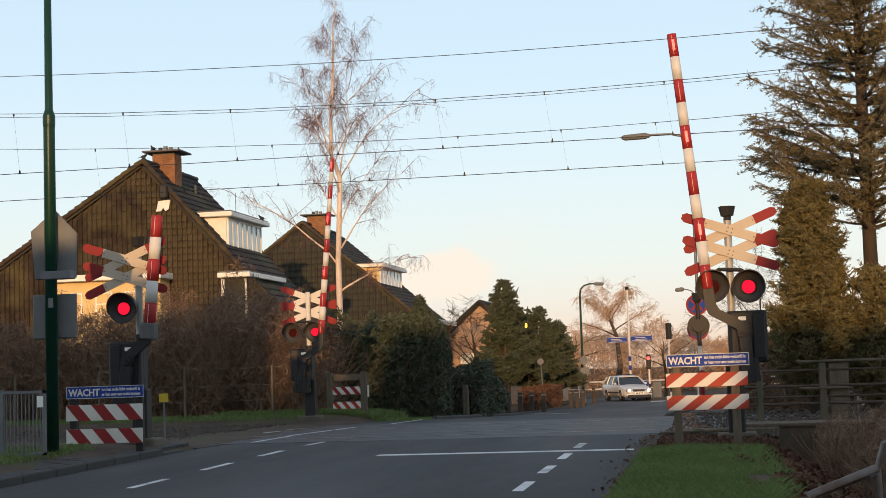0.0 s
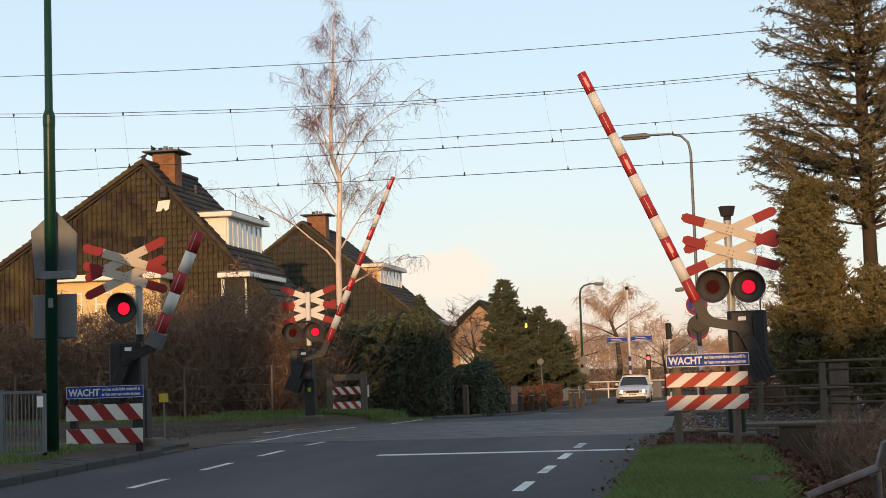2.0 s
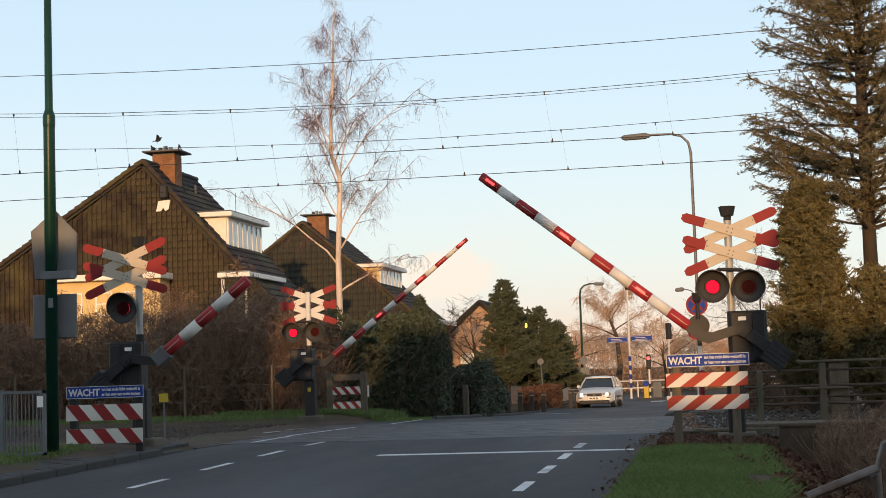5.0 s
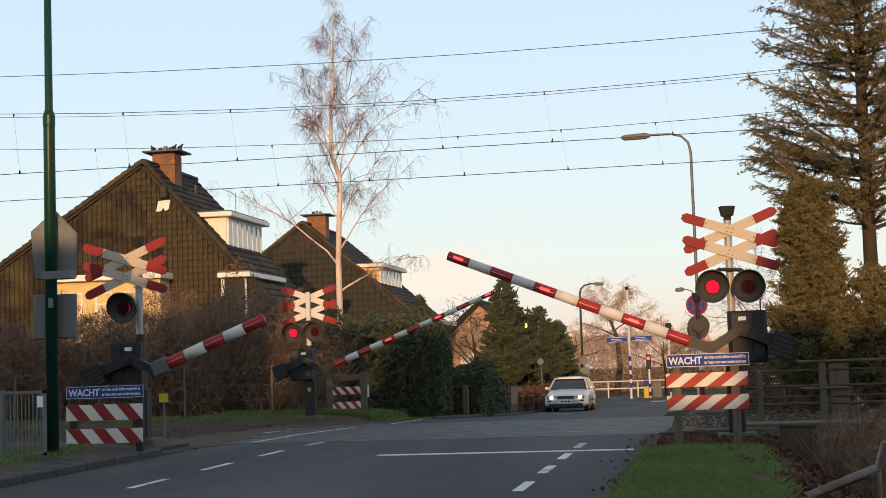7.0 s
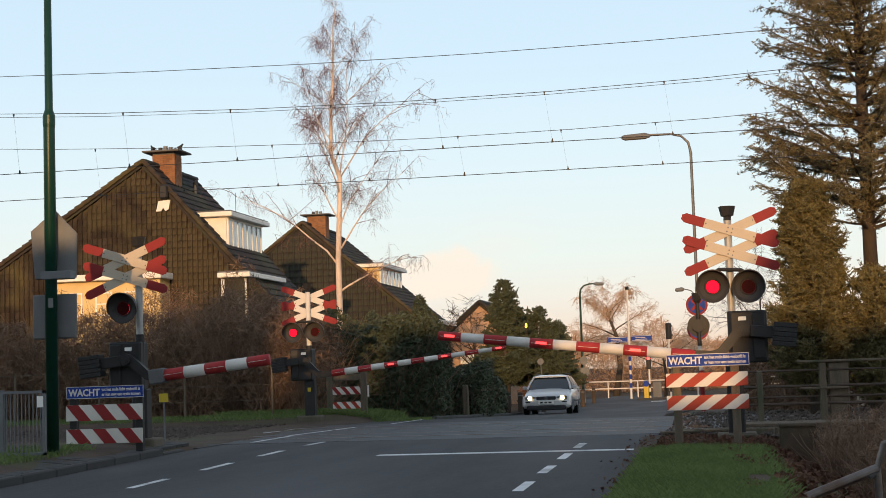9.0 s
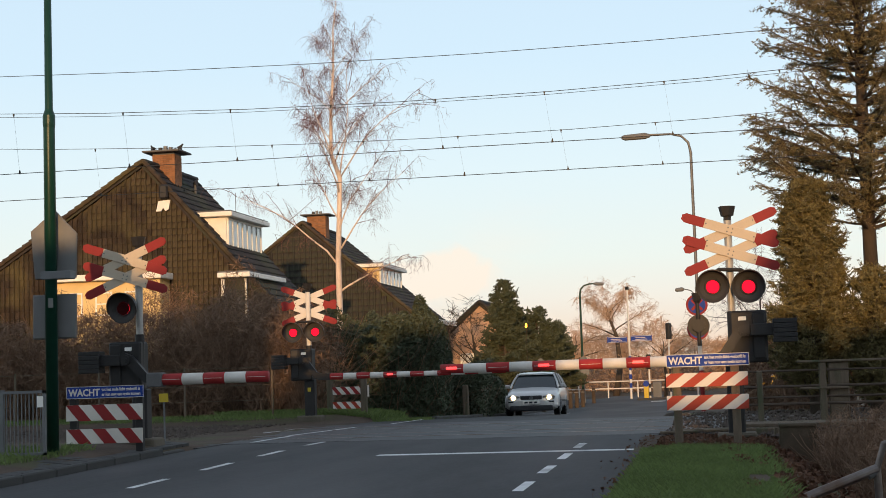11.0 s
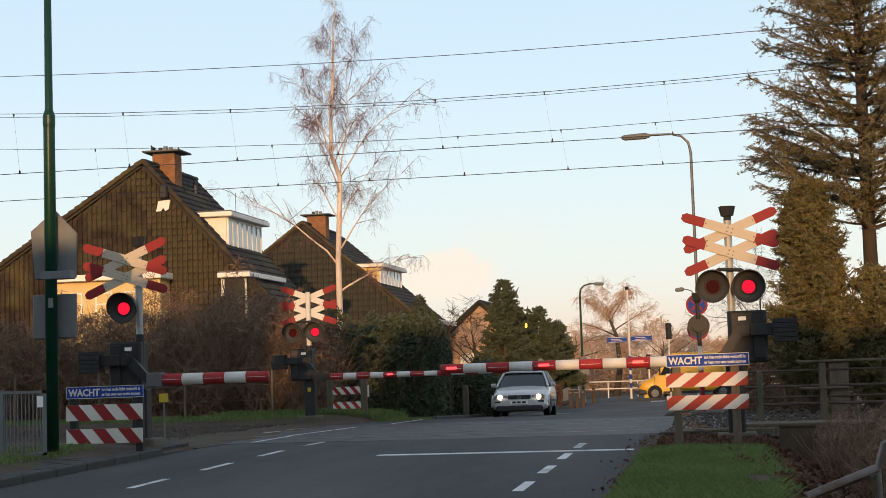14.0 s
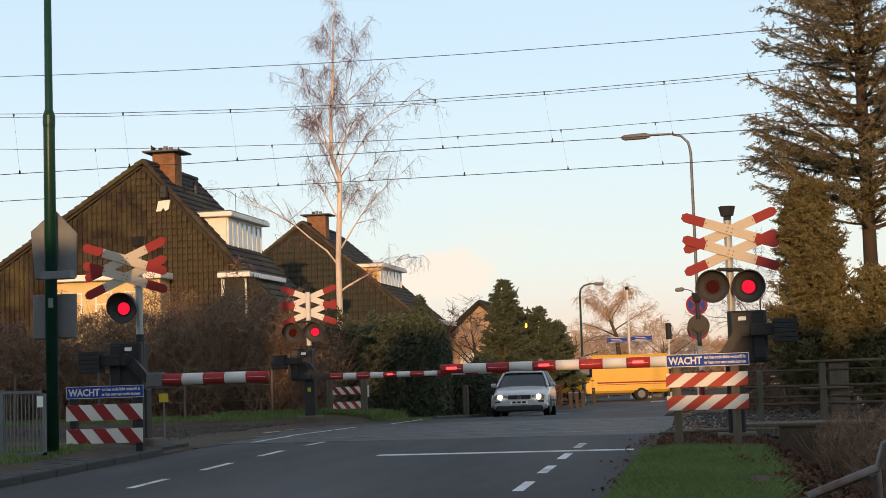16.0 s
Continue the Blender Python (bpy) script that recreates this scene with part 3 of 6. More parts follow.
def wait_sign(parent, x0, x1, z0, z1, y):
    plate = part("sign_plate", MB().box(x0, x1, y, y + 0.03, z0, z1, bevel=0.006), BLUE, parent, "blue sign with white lettering")
    b = MB()
    for q in ((x0, x1, z1 - 0.008, z1), (x0, x1, z0, z0 + 0.008), (x0, x0 + 0.008, z0, z1), (x1 - 0.008, x1, z0, z1)):
        b.box(q[0], q[1], y - 0.002, y + 0.002, q[2], q[3])
    part("sign_border", b, WHITE, plate)
    h, w = z1 - z0, x1 - x0
    text_mesh("WACHT", h * 0.8, pose(x0 + w * 0.03, y - 0.002, z0 + h * 0.22, 90), WHITE, plate, "lettering", "white word WACHT", width=w * 0.41)
    text_mesh("tot het rode licht gedoofd is", h * 0.36, pose(x0 + w * 0.46, y - 0.002, z0 + h * 0.6, 90), WHITE, plate, "lettering", width=w * 0.5)
    text_mesh("er kan nog een trein komen", h * 0.36, pose(x0 + w * 0.46, y - 0.002, z0 + h * 0.2, 90), WHITE, plate, "lettering", width=w * 0.5)
    return plate
# ---- layout of the crossing furniture ----
build_ground()
ROAD = build_road()
build_crossing()
build_barrier(0.18, 24.0, 0.0, -1, (0.16, 1.65), (3.2, 2.85), ((-0.27, 2.33), (0.27, 2.31)), 0.0, 4.71, 11, "tall crossing signal with two red lamps and a long boom", top=3.36, cross_x=0.03, tilt=1.6, r_end=0.075)
build_barrier(-9.47, 24.0, 0.15, 1, (-0.13, 1.53), (3.2, 2.9), ((-0.19, 2.38),), 0.0, 2.4, 5, "crossing signal with one red lamp and a short boom", top=3.35, cross_x=-.2, drop=0.34, tilt=2.5, r_end=0.092, root=0.6)
build_barrier(-10.25, 37.4, 0.1, 1, (-0.1, 1.57), (3.16, 2.78), ((-0.35, 2.28), (0.22, 2.28)), 0.0, 5.13, 13, "crossing signal across the tracks with a long striped boom", mast_front=True, top=3.3, drop=0.42, r_end=0.05)


def board_stand(x0, x1, y, posts, zs, sign, flip, material, ground, label, wood=None):
    t = thing("warning_board_stand", pose(0, y, 0), label, "warning board", "warning boards")
    for px in posts:
        part("post", MB().box(px - 0.06, px + 0.06, 0.035, 0.14, ground - 0.3, zs[0][1] + 0.05 if sign is None else sign[1] - 0.02, bevel=0.01), wood or TIMBER, t)
    for z0, z1 in zs:
        striped_board(t, x0, x1, z0, z1, 0.0, flip, material)
    if sign:
        wait_sign(t, x0 + 0.015, x1 + 0.03, sign[0], sign[1], -0.005)
    return t


board_stand(-0.81, 0.35, 22.3, (-0.66, 0.17), ((0.83, 1.03), (0.5, 0.71)), (1.12, 1.3), 1, ORANGE, 0.0, "timber stand with two orange striped boards and a blue waiting sign")
board_stand(-10.25, -8.98, 22.8, (-10.15, -9.05), ((0.58, 0.83), (0.22, 0.45)), (0.93, 1.12), -1, RED, 0.1, "dark stand with two red striped boards and a blue waiting sign", BLACK)

# ---- houses ----
def slab(mb, a, b, c, d, t):
    """A flat slab over four corners (top face), t thick downwards along its normal."""
    a, b, c, d = (Vector(p) for p in (a, b, c, d))
    n = (b - a).cross(d - a).normalized() * t
    v = [a, b, c, d, a - n, b - n, c - n, d - n]
    return mb.add(v, [(0, 1, 2, 3), (7, 6, 5, 4), (0, 4, 5, 1), (1, 5, 6, 2), (2, 6, 7, 3), (3, 7, 4, 0)])


def tile_mesh(w, h, material):
    """One clay pantile with a rolled edge, upright in x, z, its face to -y."""
    pts = [(-0.5, 0.0), (-0.3, 0.008), (0.05, -0.004), (0.25, -0.06), (0.42, -0.06), (0.53, -0.003)]
    v = [(x * w, y - 0.06, -h * 0.56) for x, y in pts] + [(x * w, y, h * 0.5) for x, y in pts] + [(x * w, 0.012, -h * 0.56) for x, y in pts]
    f = [(i, i + 1, i + 7, i + 6) for i in range(5)] + [(i + 12, i + 13, i + 1, i) for i in range(5)]
    return MB().add(v, f).mesh("tile", material)


def course_roof(name, parent, a, b, c, d, rows, cols, material, label=""):
    """A tiled slope: a-b the eaves, d-c the ridge; each tile a small raised piece."""
    a, b, c, d = (Vector(p) for p in (a, b, c, d))
    n = (b - a).cross(d - a).normalized()
    mb = slab(MB(), a - n * 0.04, b - n * 0.04, c - n * 0.04, d - n * 0.04, 0.12)
    for i in range(rows):
        for j in range(cols):
            def at(u, w, o):
                p = (a.lerp(b, u)).lerp(d.lerp(c, u), w)
                return p + n * o
            u0, u1, w0, w1 = j / cols, (j + 0.96) / cols, i / rows, min(1, (i + 1.12) / rows)
            um = u0 + (u1 - u0) * 0.7
            lift = random.uniform(0.03, 0.045)
            v = [at(u0, w0, lift * .5), at(um, w0, lift + .03), at(u1, w0, lift * .6), at(u0, w1, -0.01), at(um, w1, 0.02), at(u1, w1, -0.01), at(u0, w0, -0.04), at(um, w0, -0.04), at(u1, w0, -0.04)]
            mb.add(v, [(0, 1, 4, 3), (1, 2, 5, 4), (6, 7, 1, 0), (7, 8, 2, 1)])
    return part(name, mb, material, parent, label)


def chimney(parent, x, y, z0, z1, w, d, pots=3):
    ch = part("chimney", MB().box(x - w / 2 + .02, x + w / 2 - .02, y + .02, y + d - .02, z0, z1), LEADSTEEL, parent, "orange brown brick chimney with a flat cap")
    rows = int((z1 - z0) / 0.075)
    br = MB()
    for r in range(rows):
        z = z0 + r * 0.075
        for side in range(4):
            ln = w if side % 2 == 0 else d
            k = max(2, int(round(ln / 0.21)))
            off = 0.5 * (r % 2)
            for i in range(k + (1 if off else 0)):
                a0, a1 = max(0, (i - off) / k) * ln + .004, min(1, (i + 1 - off) / k) * ln - .004
                o = random.uniform(0, 0.006)
                if side == 0:
                    br.box(x - w / 2 + a0, x - w / 2 + a1, y - o, y + .03, z, z + .066)
                elif side == 1:
                    br.box(x + w / 2 - .03, x + w / 2 + o, y + a0, y + a1, z, z + .066)
                elif side == 3:
                    br.box(x - w / 2 - o, x - w / 2 + .03, y + a0, y + a1, z, z + .066)
    st = part("brickwork", br, BRICK, ch)
    st["kind"] = "stuff"
    part("cap", MB().box(x - w / 2 - .3, x + w / 2 + .3, y - .3, y + d + .3, z1, z1 + .065, bevel=.02), LEADSTEEL, ch)
    for i in range(pots):
        px = x + (i - (pots - 1) / 2) * 0.2 - 0.05
        part("chimney_pot", MB().tube([(px, y + d / 2, z1 + .08), (px, y + d / 2, z1 + .24 + .05 * (i == 1))], [.085, .08], 10), GALV if i else IRON, ch)
    return ch


def window(parent, m, w, h, cols, rows=1, label="white framed window", glass=None):
    """A window in its own plane: x across, z up, outside towards -y."""
    f = MB()
    b = 0.06
    for q in ((0, w, 0, b), (0, w, h - b, h), (0, b, b, h - b), (w - b, w, b, h - b)):
        f.box(q[0], q[1], -.03, .05, q[2], q[3])
    for i in range(1, cols):
        f.box(w * i / cols - .03, w * i / cols + .03, -.025, .045, b, h - b)
    for i in range(1, rows):
        f.box(b, w - b, -.02, .04, h * i / rows - .02, h * i / rows + .02)
    win = part("window", f, WOODWHITE, parent, label, at=m)
    for i in range(cols):
        part("pane", MB().box(w * i / cols + .03, w * (i + 1) / cols - .03, .005, .02, b, h - b), glass or GLASSPANE, win)
    return win


def dormer(parent, x0, x1, y0, y1, z0, z1, cols, wall=None):
    """A flat-roofed dormer that looks along +x, its near cheek towards -y."""
    d = part("dormer", MB().box(x0, x1, y0, y1, z0, z1 - .14), wall or PALEWALL, parent, "flat-roofed dormer with white boards and a row of windows")
    part("fascia", MB().box(x0 - .1, x1 + .3, y0 - .28, y1 + .28, z1 - .17, z1, bevel=.02), WOODWHITE, d, "white fascia board")
    part("roofing", MB().box(x0 - .1, x1 + .24, y0 - .22, y1 + .22, z1, z1 + .05), LEADSTEEL, d)
    window(d, pose(x1 + .035, y0 + .06, z0 + .1, 0, 0, 90), y1 - y0 - .12, z1 - z0 - .3, cols, 1, "white framed dormer window with net curtains", CURTAIN)
    return d


def build_house(x, y, apex, left, ls, right, rs, depth, label, wallmat, gabletile=None, tilew=0.205, tileh=0.35, yaw=0.0, base=-0.8):
    """A gabled house; left and right: half widths, ls and rs: the slopes of the two sides."""
    t = thing("house", pose(x, y, 0, 0, 0, yaw), label, "house", "houses along the road")
    zl, zr = apex - left * ls, apex - right * rs
    w = MB().prism([(-left + .25, base), (right - .25, base), (right - .25, zr - .1), (0, apex - .2), (-left + .25, zl - .1)], 0.06, depth - .06)
    part("wall", w, wallmat, t)
    course_roof("roof", t, (right, -.12, zr), (right, depth, zr), (0, depth, apex), (0, -.12, apex), int(math.hypot(right, apex - zr) / 0.33), int(depth / 0.3), SLATE, "dark mossy tiled roof slope")
    slab_l = slab(MB(), (0, -.12, apex), (0, depth, apex), (-left, depth, zl), (-left, -.12, zl), .12)
    part("roof", slab_l, SLATE, t)
    for e, z, nm in ((right, zr, 1), (-left, zl, -1)):
        mb = MB()
        n = int(math.hypot(e, apex - z) / 0.3)
        for i in range(n):
            a, b = Vector((e * i / n, -.14, apex - (apex - z) * i / n)), Vector((e * (i + 1.1) / n, -.14, apex - (apex - z) * (i + 1.1) / n))
            mb.tube([a + Vector((0, 0, .04)), b + Vector((0, 0, .075))], [.09, .1], 7)
        part("verge_tiles", mb, ROOFTILE if gabletile else SLATE, t, "ridge tiles along the verge")
    mb = MB()
    for i in range(int(depth / .35)):
        mb.tube([(0, i * .35 - .1, apex + .02), (0, i * .35 + .27, apex + .035)], [.11, .12], 8)
    part("ridge_tiles", mb, SLATE, t)
    if gabletile:
        me = tile_mesh(tilew, tileh, gabletile)
        spots = []
        z = 2.4
        while z < apex - .15:
            a, b = -(apex - z - .15) / ls, (apex - z - .15) / rs
            a, b = max(a, -left + .1), min(b, right - .1)
            k = int((b - a) / tilew)
            spots += [(-int(-a / tilew) * tilew + i * tilew, z) for i in range(k)]
            z += tileh * .8
        spots.sort(key=lambda p: -p[0] - 0.4 * p[1])
        wall = part("tile_hanging", MB().prism([(-left + .3, 2.2), (right - .3, 2.2), (right - .3, zr), (0, apex - .15), (-left + .3, zl)], 0.0, .05), gabletile, t, "brown clay tiles hung on the gable")
        for sx, sz in spots[:300]:
            ob = new("tile", me)
            ob.parent = wall
            ob.matrix_basis = pose(sx + random.uniform(-.008, .008), -.01 + random.uniform(-.008, .004), sz + random.uniform(-.01, .01), random.uniform(-2.5, 2), random.uniform(-1, 1), random.uniform(-2, 2))
        rest = MB()
        vs, fs = [tuple(v.co) for v in me.vertices], [tuple(p.vertices) for p in me.polygons]
        for sx, sz in spots[300:]:
            m = pose(sx + random.uniform(-.008, .008), -.01 + random.uniform(-.008, .004), sz + random.uniform(-.01, .01), random.uniform(-2.5, 2), random.uniform(-1, 1), random.uniform(-2, 2))
            rest.add([m @ Vector(v) for v in vs], fs)
        part("tiles", rest, gabletile, wall)["kind"] = "stuff"
    return t


h1 = build_house(-20.24, 52.0, 9.09, 8.2, 0.636, 4.9, 1.114, 5.6, "brown tile-hung house with chimney and white dormers", BRICKWALL, ROOFTILE, .19, .29)
chimney(h1, 0.25, 1.3, 8.2, 9.62, 0.86, 0.75)
dormer(h1, 0.6, 2.72, 1.0, 5.2, 5.85, 7.25, 7, WOODWHITE)
dormer(h1, 3.0, 3.8, -.42, 3.6, 3.2, 4.92, 3, SLATE)
part("white_post", MB().box(2.98, 3.1, -.5, -.43, 4.1, 4.7), WOODWHITE, h1)
bay = part("bay", MB().box(-2.95, 0.9, -1.0, .1, -.8, 4.8), PALEWALL, h1, "sunlit cream bay under a white fascia")
part("fascia", MB().box(-3.1, 1.05, -1.3, .1, 4.8, 5.02, bevel=.02), WOODWHITE, bay, "white fascia board")
for wx in (-2.6, -1.5, -.4):
    wb = window(bay, pose(wx, -1.03, 3.55), .62, .85, 1, 2, "small window in the cream bay, sunlight on its glass painted pale")
    # pale sheet over the pane stands for sunlight reflected in the glass
    part("sunlit_sheet", MB().box(.05, .57, -.012, -.004, .06, .8), PALEWALL, wb)
part("vent", MB().box(0.63, 0.97, -.3, -.02, 7.71, 8.22, bevel=.06), IRON, h1, "dark roof vent hood")
part("forked_plate", MB().prism([(0.48, 7.27), (0.67, 7.27), (0.75, 7.41), (0.83, 7.27), (0.96, 7.33), (1.02, 7.67), (0.58, 7.64)], -.16, -.11), WOODWHITE, h1, "small white forked plate on the tiles")
part("flue_pipe", MB().tube([(.73, 3.4, 7.8), (.73, 3.4, 8.62)], .05, 8), LEADSTEEL, h1)
part("aerial", MB().tube([(2.9, 1.6, 7.3), (2.9, 1.6, 8.0)], .012, 5), GALV, h1)
h2 = build_house(-21.0, 76.0, 9.1, 5.2, 0.73, 6.4, 0.86, 8.0, "dark tiled house with a chimney and a dormer", BRICKWALL, SLATE, .3, .4)
chimney(h2, 0.35, 1.4, 8.3, 9.62, 1.0, 0.75)
dormer(h2, 1.0, 3.75, 1.0, 6.4, 5.5, 6.9, 6)
part("gutter", MB().box(5.0, 6.55, -.25, 8.0, 3.72, 3.95, bevel=.02), WOODWHITE, h2, "white eaves board")
window(h2, pose(-1.2, -.05, 4.2), 1.2, 1.1, 2)
h3 = build_house(-13.3, 85.0, 5.06, 4.2, 0.85, 4.2, 0.85, 9.0, "pinkish brick house with a dark tiled gable roof", PINKWALL)
part("window_recess", MB().box(-1.2, -.4, -.02, .08, 1.0, 2.2), WOODWHITE, h3)
# unseen house-like blocks added on the sun's side, sized to shade the road
for cx, top, wd in ((9.4, 8.0, 6.8), (4.75, 8.2, 2.4), (2.0, 5.4, 3.0), (-2.6, 9.9, 5.6), (-6.3, 7.9, 2.9), (-9.6, 12.0, 3.2), (-16.2, 10.4, 9.4), (-27, 9.8, 11)):
    cy = -20
    hb = thing("house", pose(cx, cy, -1.2), "plain unseen brown block added to shade the road", "house", "houses behind")
    part("wall", MB().box(-wd / 2, wd / 2, -4, 4, 0, top + 1.2 - 2.0), BRICKWALL, hb)
    mb = MB().prism([(-wd / 2 - .2, top - .8), (wd / 2 + .2, top - .8), (wd / 2 - .2, top + 1.2), (-wd / 2 + .2, top + 1.2)], -3.6, 3.6)
    part("roof", mb, SLATE, hb)


# ---- vegetation ----
def curve_pts(a, d, length, n, droop, wiggle, rng):
    p, d = Vector(a), Vector(d).normalized()
    out = [p.copy()]
    for i in range(n):
        d = (d + Vector((rng.gauss(0, wiggle), rng.gauss(0, wiggle), rng.gauss(0, wiggle) - droop))).normalized()
        p = p + d * (length / n)
        out.append(p.copy())
    return out


def bare_tree(name, at, trunk, tr, limbs, label, seed, bark, twigmat, twigs=9, subs=6, droop=0.1, twiglen=1.2, tdroop=0.25, twig_r=0.006, fine=3, limb_r=0.55, lean=.1):
    """trunk: points; limbs: (share along the trunk, azimuth, rise, length, droop)."""
    rng = random.Random(seed)
    t = thing("tree", at, label, "tree", "bare trees")
    tp = [Vector(p) for p in trunk]
    part("trunk", MB().tube(tp, [tr * (1 - 0.93 * i / (len(tp) - 1)) for i in range(len(tp))], 9), bark, t, smooth=True)
    tw = MB()

    def at_share(s):
        q = s * (len(tp) - 1)
        i = min(int(q), len(tp) - 2)
        return tp[i].lerp(tp[i + 1], q - i)

    for s, az, rise, ln, *own in limbs:
        d = (math.cos(math.radians(az)) * math.cos(math.radians(rise)), math.sin(math.radians(az)) * math.cos(math.radians(rise)), math.sin(math.radians(rise)))
        r0 = tr * (1 - 0.93 * s) * limb_r
        pts = curve_pts(at_share(s), d, ln, 7, own[0] if own else droop, 0.07, rng)
        part("limb", MB().tube(pts, [max(.006, r0 * (1 - .9 * i / 7)) for i in range(8)], 6), bark, t, smooth=True)
        for k in range(max(2, round(subs * min(1.0, ln / 2.2)))):
            f = rng.uniform(.25, 1.0) * 6.99
            i = int(f)
            p = pts[i].lerp(pts[i + 1], f - i)
            dd = (pts[i + 1] - pts[i]).normalized() + Vector((rng.gauss(0, .55), rng.gauss(0, .55), rng.gauss(.15, .4)))
            sl = ln * rng.uniform(.2, .45)
            sp = curve_pts(p, dd, sl, 5, droop, .1, rng)
            tw.tube(sp, [max(.004, r0 * .35 * (1 - .8 * j / 5)) for j in range(6)], 4, False)
            for q in range(twigs):
                g = rng.uniform(.15, 1.0) * 4.99
                j = int(g)
                b = sp[j].lerp(sp[j + 1], g - j)
                td = Vector((rng.gauss(0, .6), rng.gauss(0, .6), rng.gauss(lean, .45)))
                wp = curve_pts(b, td, twiglen * rng.uniform(.4, 1.1), 4, tdroop, .12, rng)
                tw.tube(wp, [twig_r, twig_r * .9, twig_r * .8, twig_r * .7, twig_r * .5], 3, False)
                for z in range(fine):
                    c = wp[rng.randrange(1, 5)]
                    fp = curve_pts(c, (rng.gauss(0, 1), rng.gauss(0, 1), rng.gauss(-.3, .5)), twiglen * rng.uniform(.2, .5), 2, tdroop, .15, rng)
                    tw.tube(fp, [twig_r * .7, twig_r * .6, twig_r * .4], 3, False)
    part("twig_mass", tw, twigmat, t)["kind"] = "stuff"
    return t


rb = random.Random(5)
limbs = [(.24, 176, 58, 4.5, .06), (.31, 168, 60, 2.6, .03), (.5, 182, 70, 3.1, .06), (.26, 4, 58, 3.5, .13), (.29, -12, 68, 2.9, .08), (.375, 2, 52, 4.2, .055), (.6, 8, 48, 2.6, .03),
         (.74, -6, 52, 1.8, .03), (.62, 185, 54, 1.9, .03), (.77, 174, 56, 1.5, .02), (.38, 20, 84, 4.2, .0), (.2, -4, 34, 2.7, .03), (.33, 95, 50, 3.0, .08), (.35, -88, 50, 3.0, .08), (.45, -35, 55, 2.6, .06), (.45, 140, 55, 2.4, .06)]
limbs += [(s_, k * 137.5 + 20, 48 + 14 * rb.random(), .45 + 2.3 * (.98 - s_), .04) for k, s_ in enumerate(np.linspace(.5, .95, 13))]
bare_tree("tree", pose(-12.6, 50, -.3), [(0, 0, -.3), (0, 0, 2.6), (0, 0, 5.4), (.13, 0, 8.15), (-.16, 0, 9.0), (-.12, 0, 10.5), (0, 0, 11.9), (.03, 0, 13.3), (.18, 0, 14.4)], .125, limbs, "tall bare birch with pale bark and drooping twigs", 5, BARKBIRCH, TWIG, 10, 10, .05, .62, .42, .0038, 3, .4, -.05)



def conifer(at, h, r, label, seed, needle, levels, per, start=0.08, power=0.8, card=(.03, .12), density=26, droop=.08, lift=.0, category="tree", tips=1, trunk_r=.2, inner=0.25):
    """A trunk with whorls of boughs, each bough carrying side twigs with needle sprays."""
    rng = random.Random(seed)
    t = thing("tree", at, label, category, "evergreens")
    part("trunk", MB().tube([(0, 0, -.6), (0, 0, h * .5), (.05, .03, h)], [trunk_r, trunk_r * .6, .02], 9), BARK, t, smooth=True)
    wood, cs, ax = MB(), [], []
    for i in range(levels):
        z = h * (start + (1 - start) * (i + rng.random()) / levels)
        rad = r * (1 - (z / h - start) / (1 - start)) ** power * rng.uniform(.75, 1.15) + .15
        for k in range(per):
            az = rng.uniform(0, 2 * math.pi)
            pts = curve_pts((0, 0, z), (math.cos(az), math.sin(az), .25 + lift), rad, 6, droop, .06, rng)
            wood.tube(pts, [max(.006, .035 * rad / 2 * (1 - .85 * j / 6)) for j in range(7)], 4, False)
            for q in range(int(rad * density * .3) + 2):
                g = (inner + (1 - inner) * rng.random()) * 5.99
                j = int(g)
                b = pts[j].lerp(pts[j + 1], g - j)
                along = (pts[j + 1] - pts[j]).normalized()
                sd = along * .6 + Vector((rng.gauss(0, .6), rng.gauss(0, .6), rng.gauss(-.05, .25)))
                sl = rng.uniform(.15, .38) * (.5 + rad * .25)
                sp = curve_pts(b, sd, sl, 3, .1, .1, rng)
                wood.tube(sp, [.006, .005, .004, .003], 3, False)
                for m in range(int(sl * density) + 2):
                    e = rng.random() * 2.99
                    jj = int(e)
                    c = sp[jj].lerp(sp[jj + 1], e - jj)
                    cs.append((c.x + rng.gauss(0, .02), c.y + rng.gauss(0, .02), c.z + rng.gauss(0, .02)))
                    v = sd.normalized()
                    ax.append((v.x, v.y, v.z))
    part("bough_mass", wood, BARK, t)["kind"] = "stuff"
    part("crown", MB().cards(cs, card[0], card[1], np.array(ax) * 1.2, .8), needle, t)
    return t


conifer(pose(3.45, 36, 0), 15.5, 2.75, "tall open conifer with dark upturned boughs", 11, NEEDLE, 78, 4, .26, .5, (.009, .042), 62, -.06, -.1, trunk_r=.2, inner=.2)
conifer(pose(9.0, 43, 0), 13.0, 3.4, "tall conifer with golden brown boughs", 12, NEEDLE, 26, 5, .4, .55, (.02, .08), 34, -.03, .0)
conifer(pose(2.02, 34.5, 0), 4.9, 1.25, "dense yellow-green garden cypress tree", 13, CYPRESS, 46, 7, .03, .42, (.012, .05), 70, -.06, .5, inner=.25)
conifer(pose(3.3, 34.2, 0), 3.0, .95, "dense yellow-green garden cypress tree", 14, CYPRESS, 28, 6, .03, .5, (.012, .05), 64, -.06, .5, inner=.25)
conifer(pose(-10.5, 75, -.7), 6.3, 1.75, "dark green garden fir with several tips", 15, EVERGREEN, 36, 8, .16, .75, (.02, .075), 58, -.03, .1, inner=.3)
conifer(pose(-9.2, 77, -.7), 4.9, 1.9, "broad dark green garden fir tree", 16, EVERGREEN, 26, 8, .16, .6, (.02, .075), 58, -.03, .1, inner=.3)
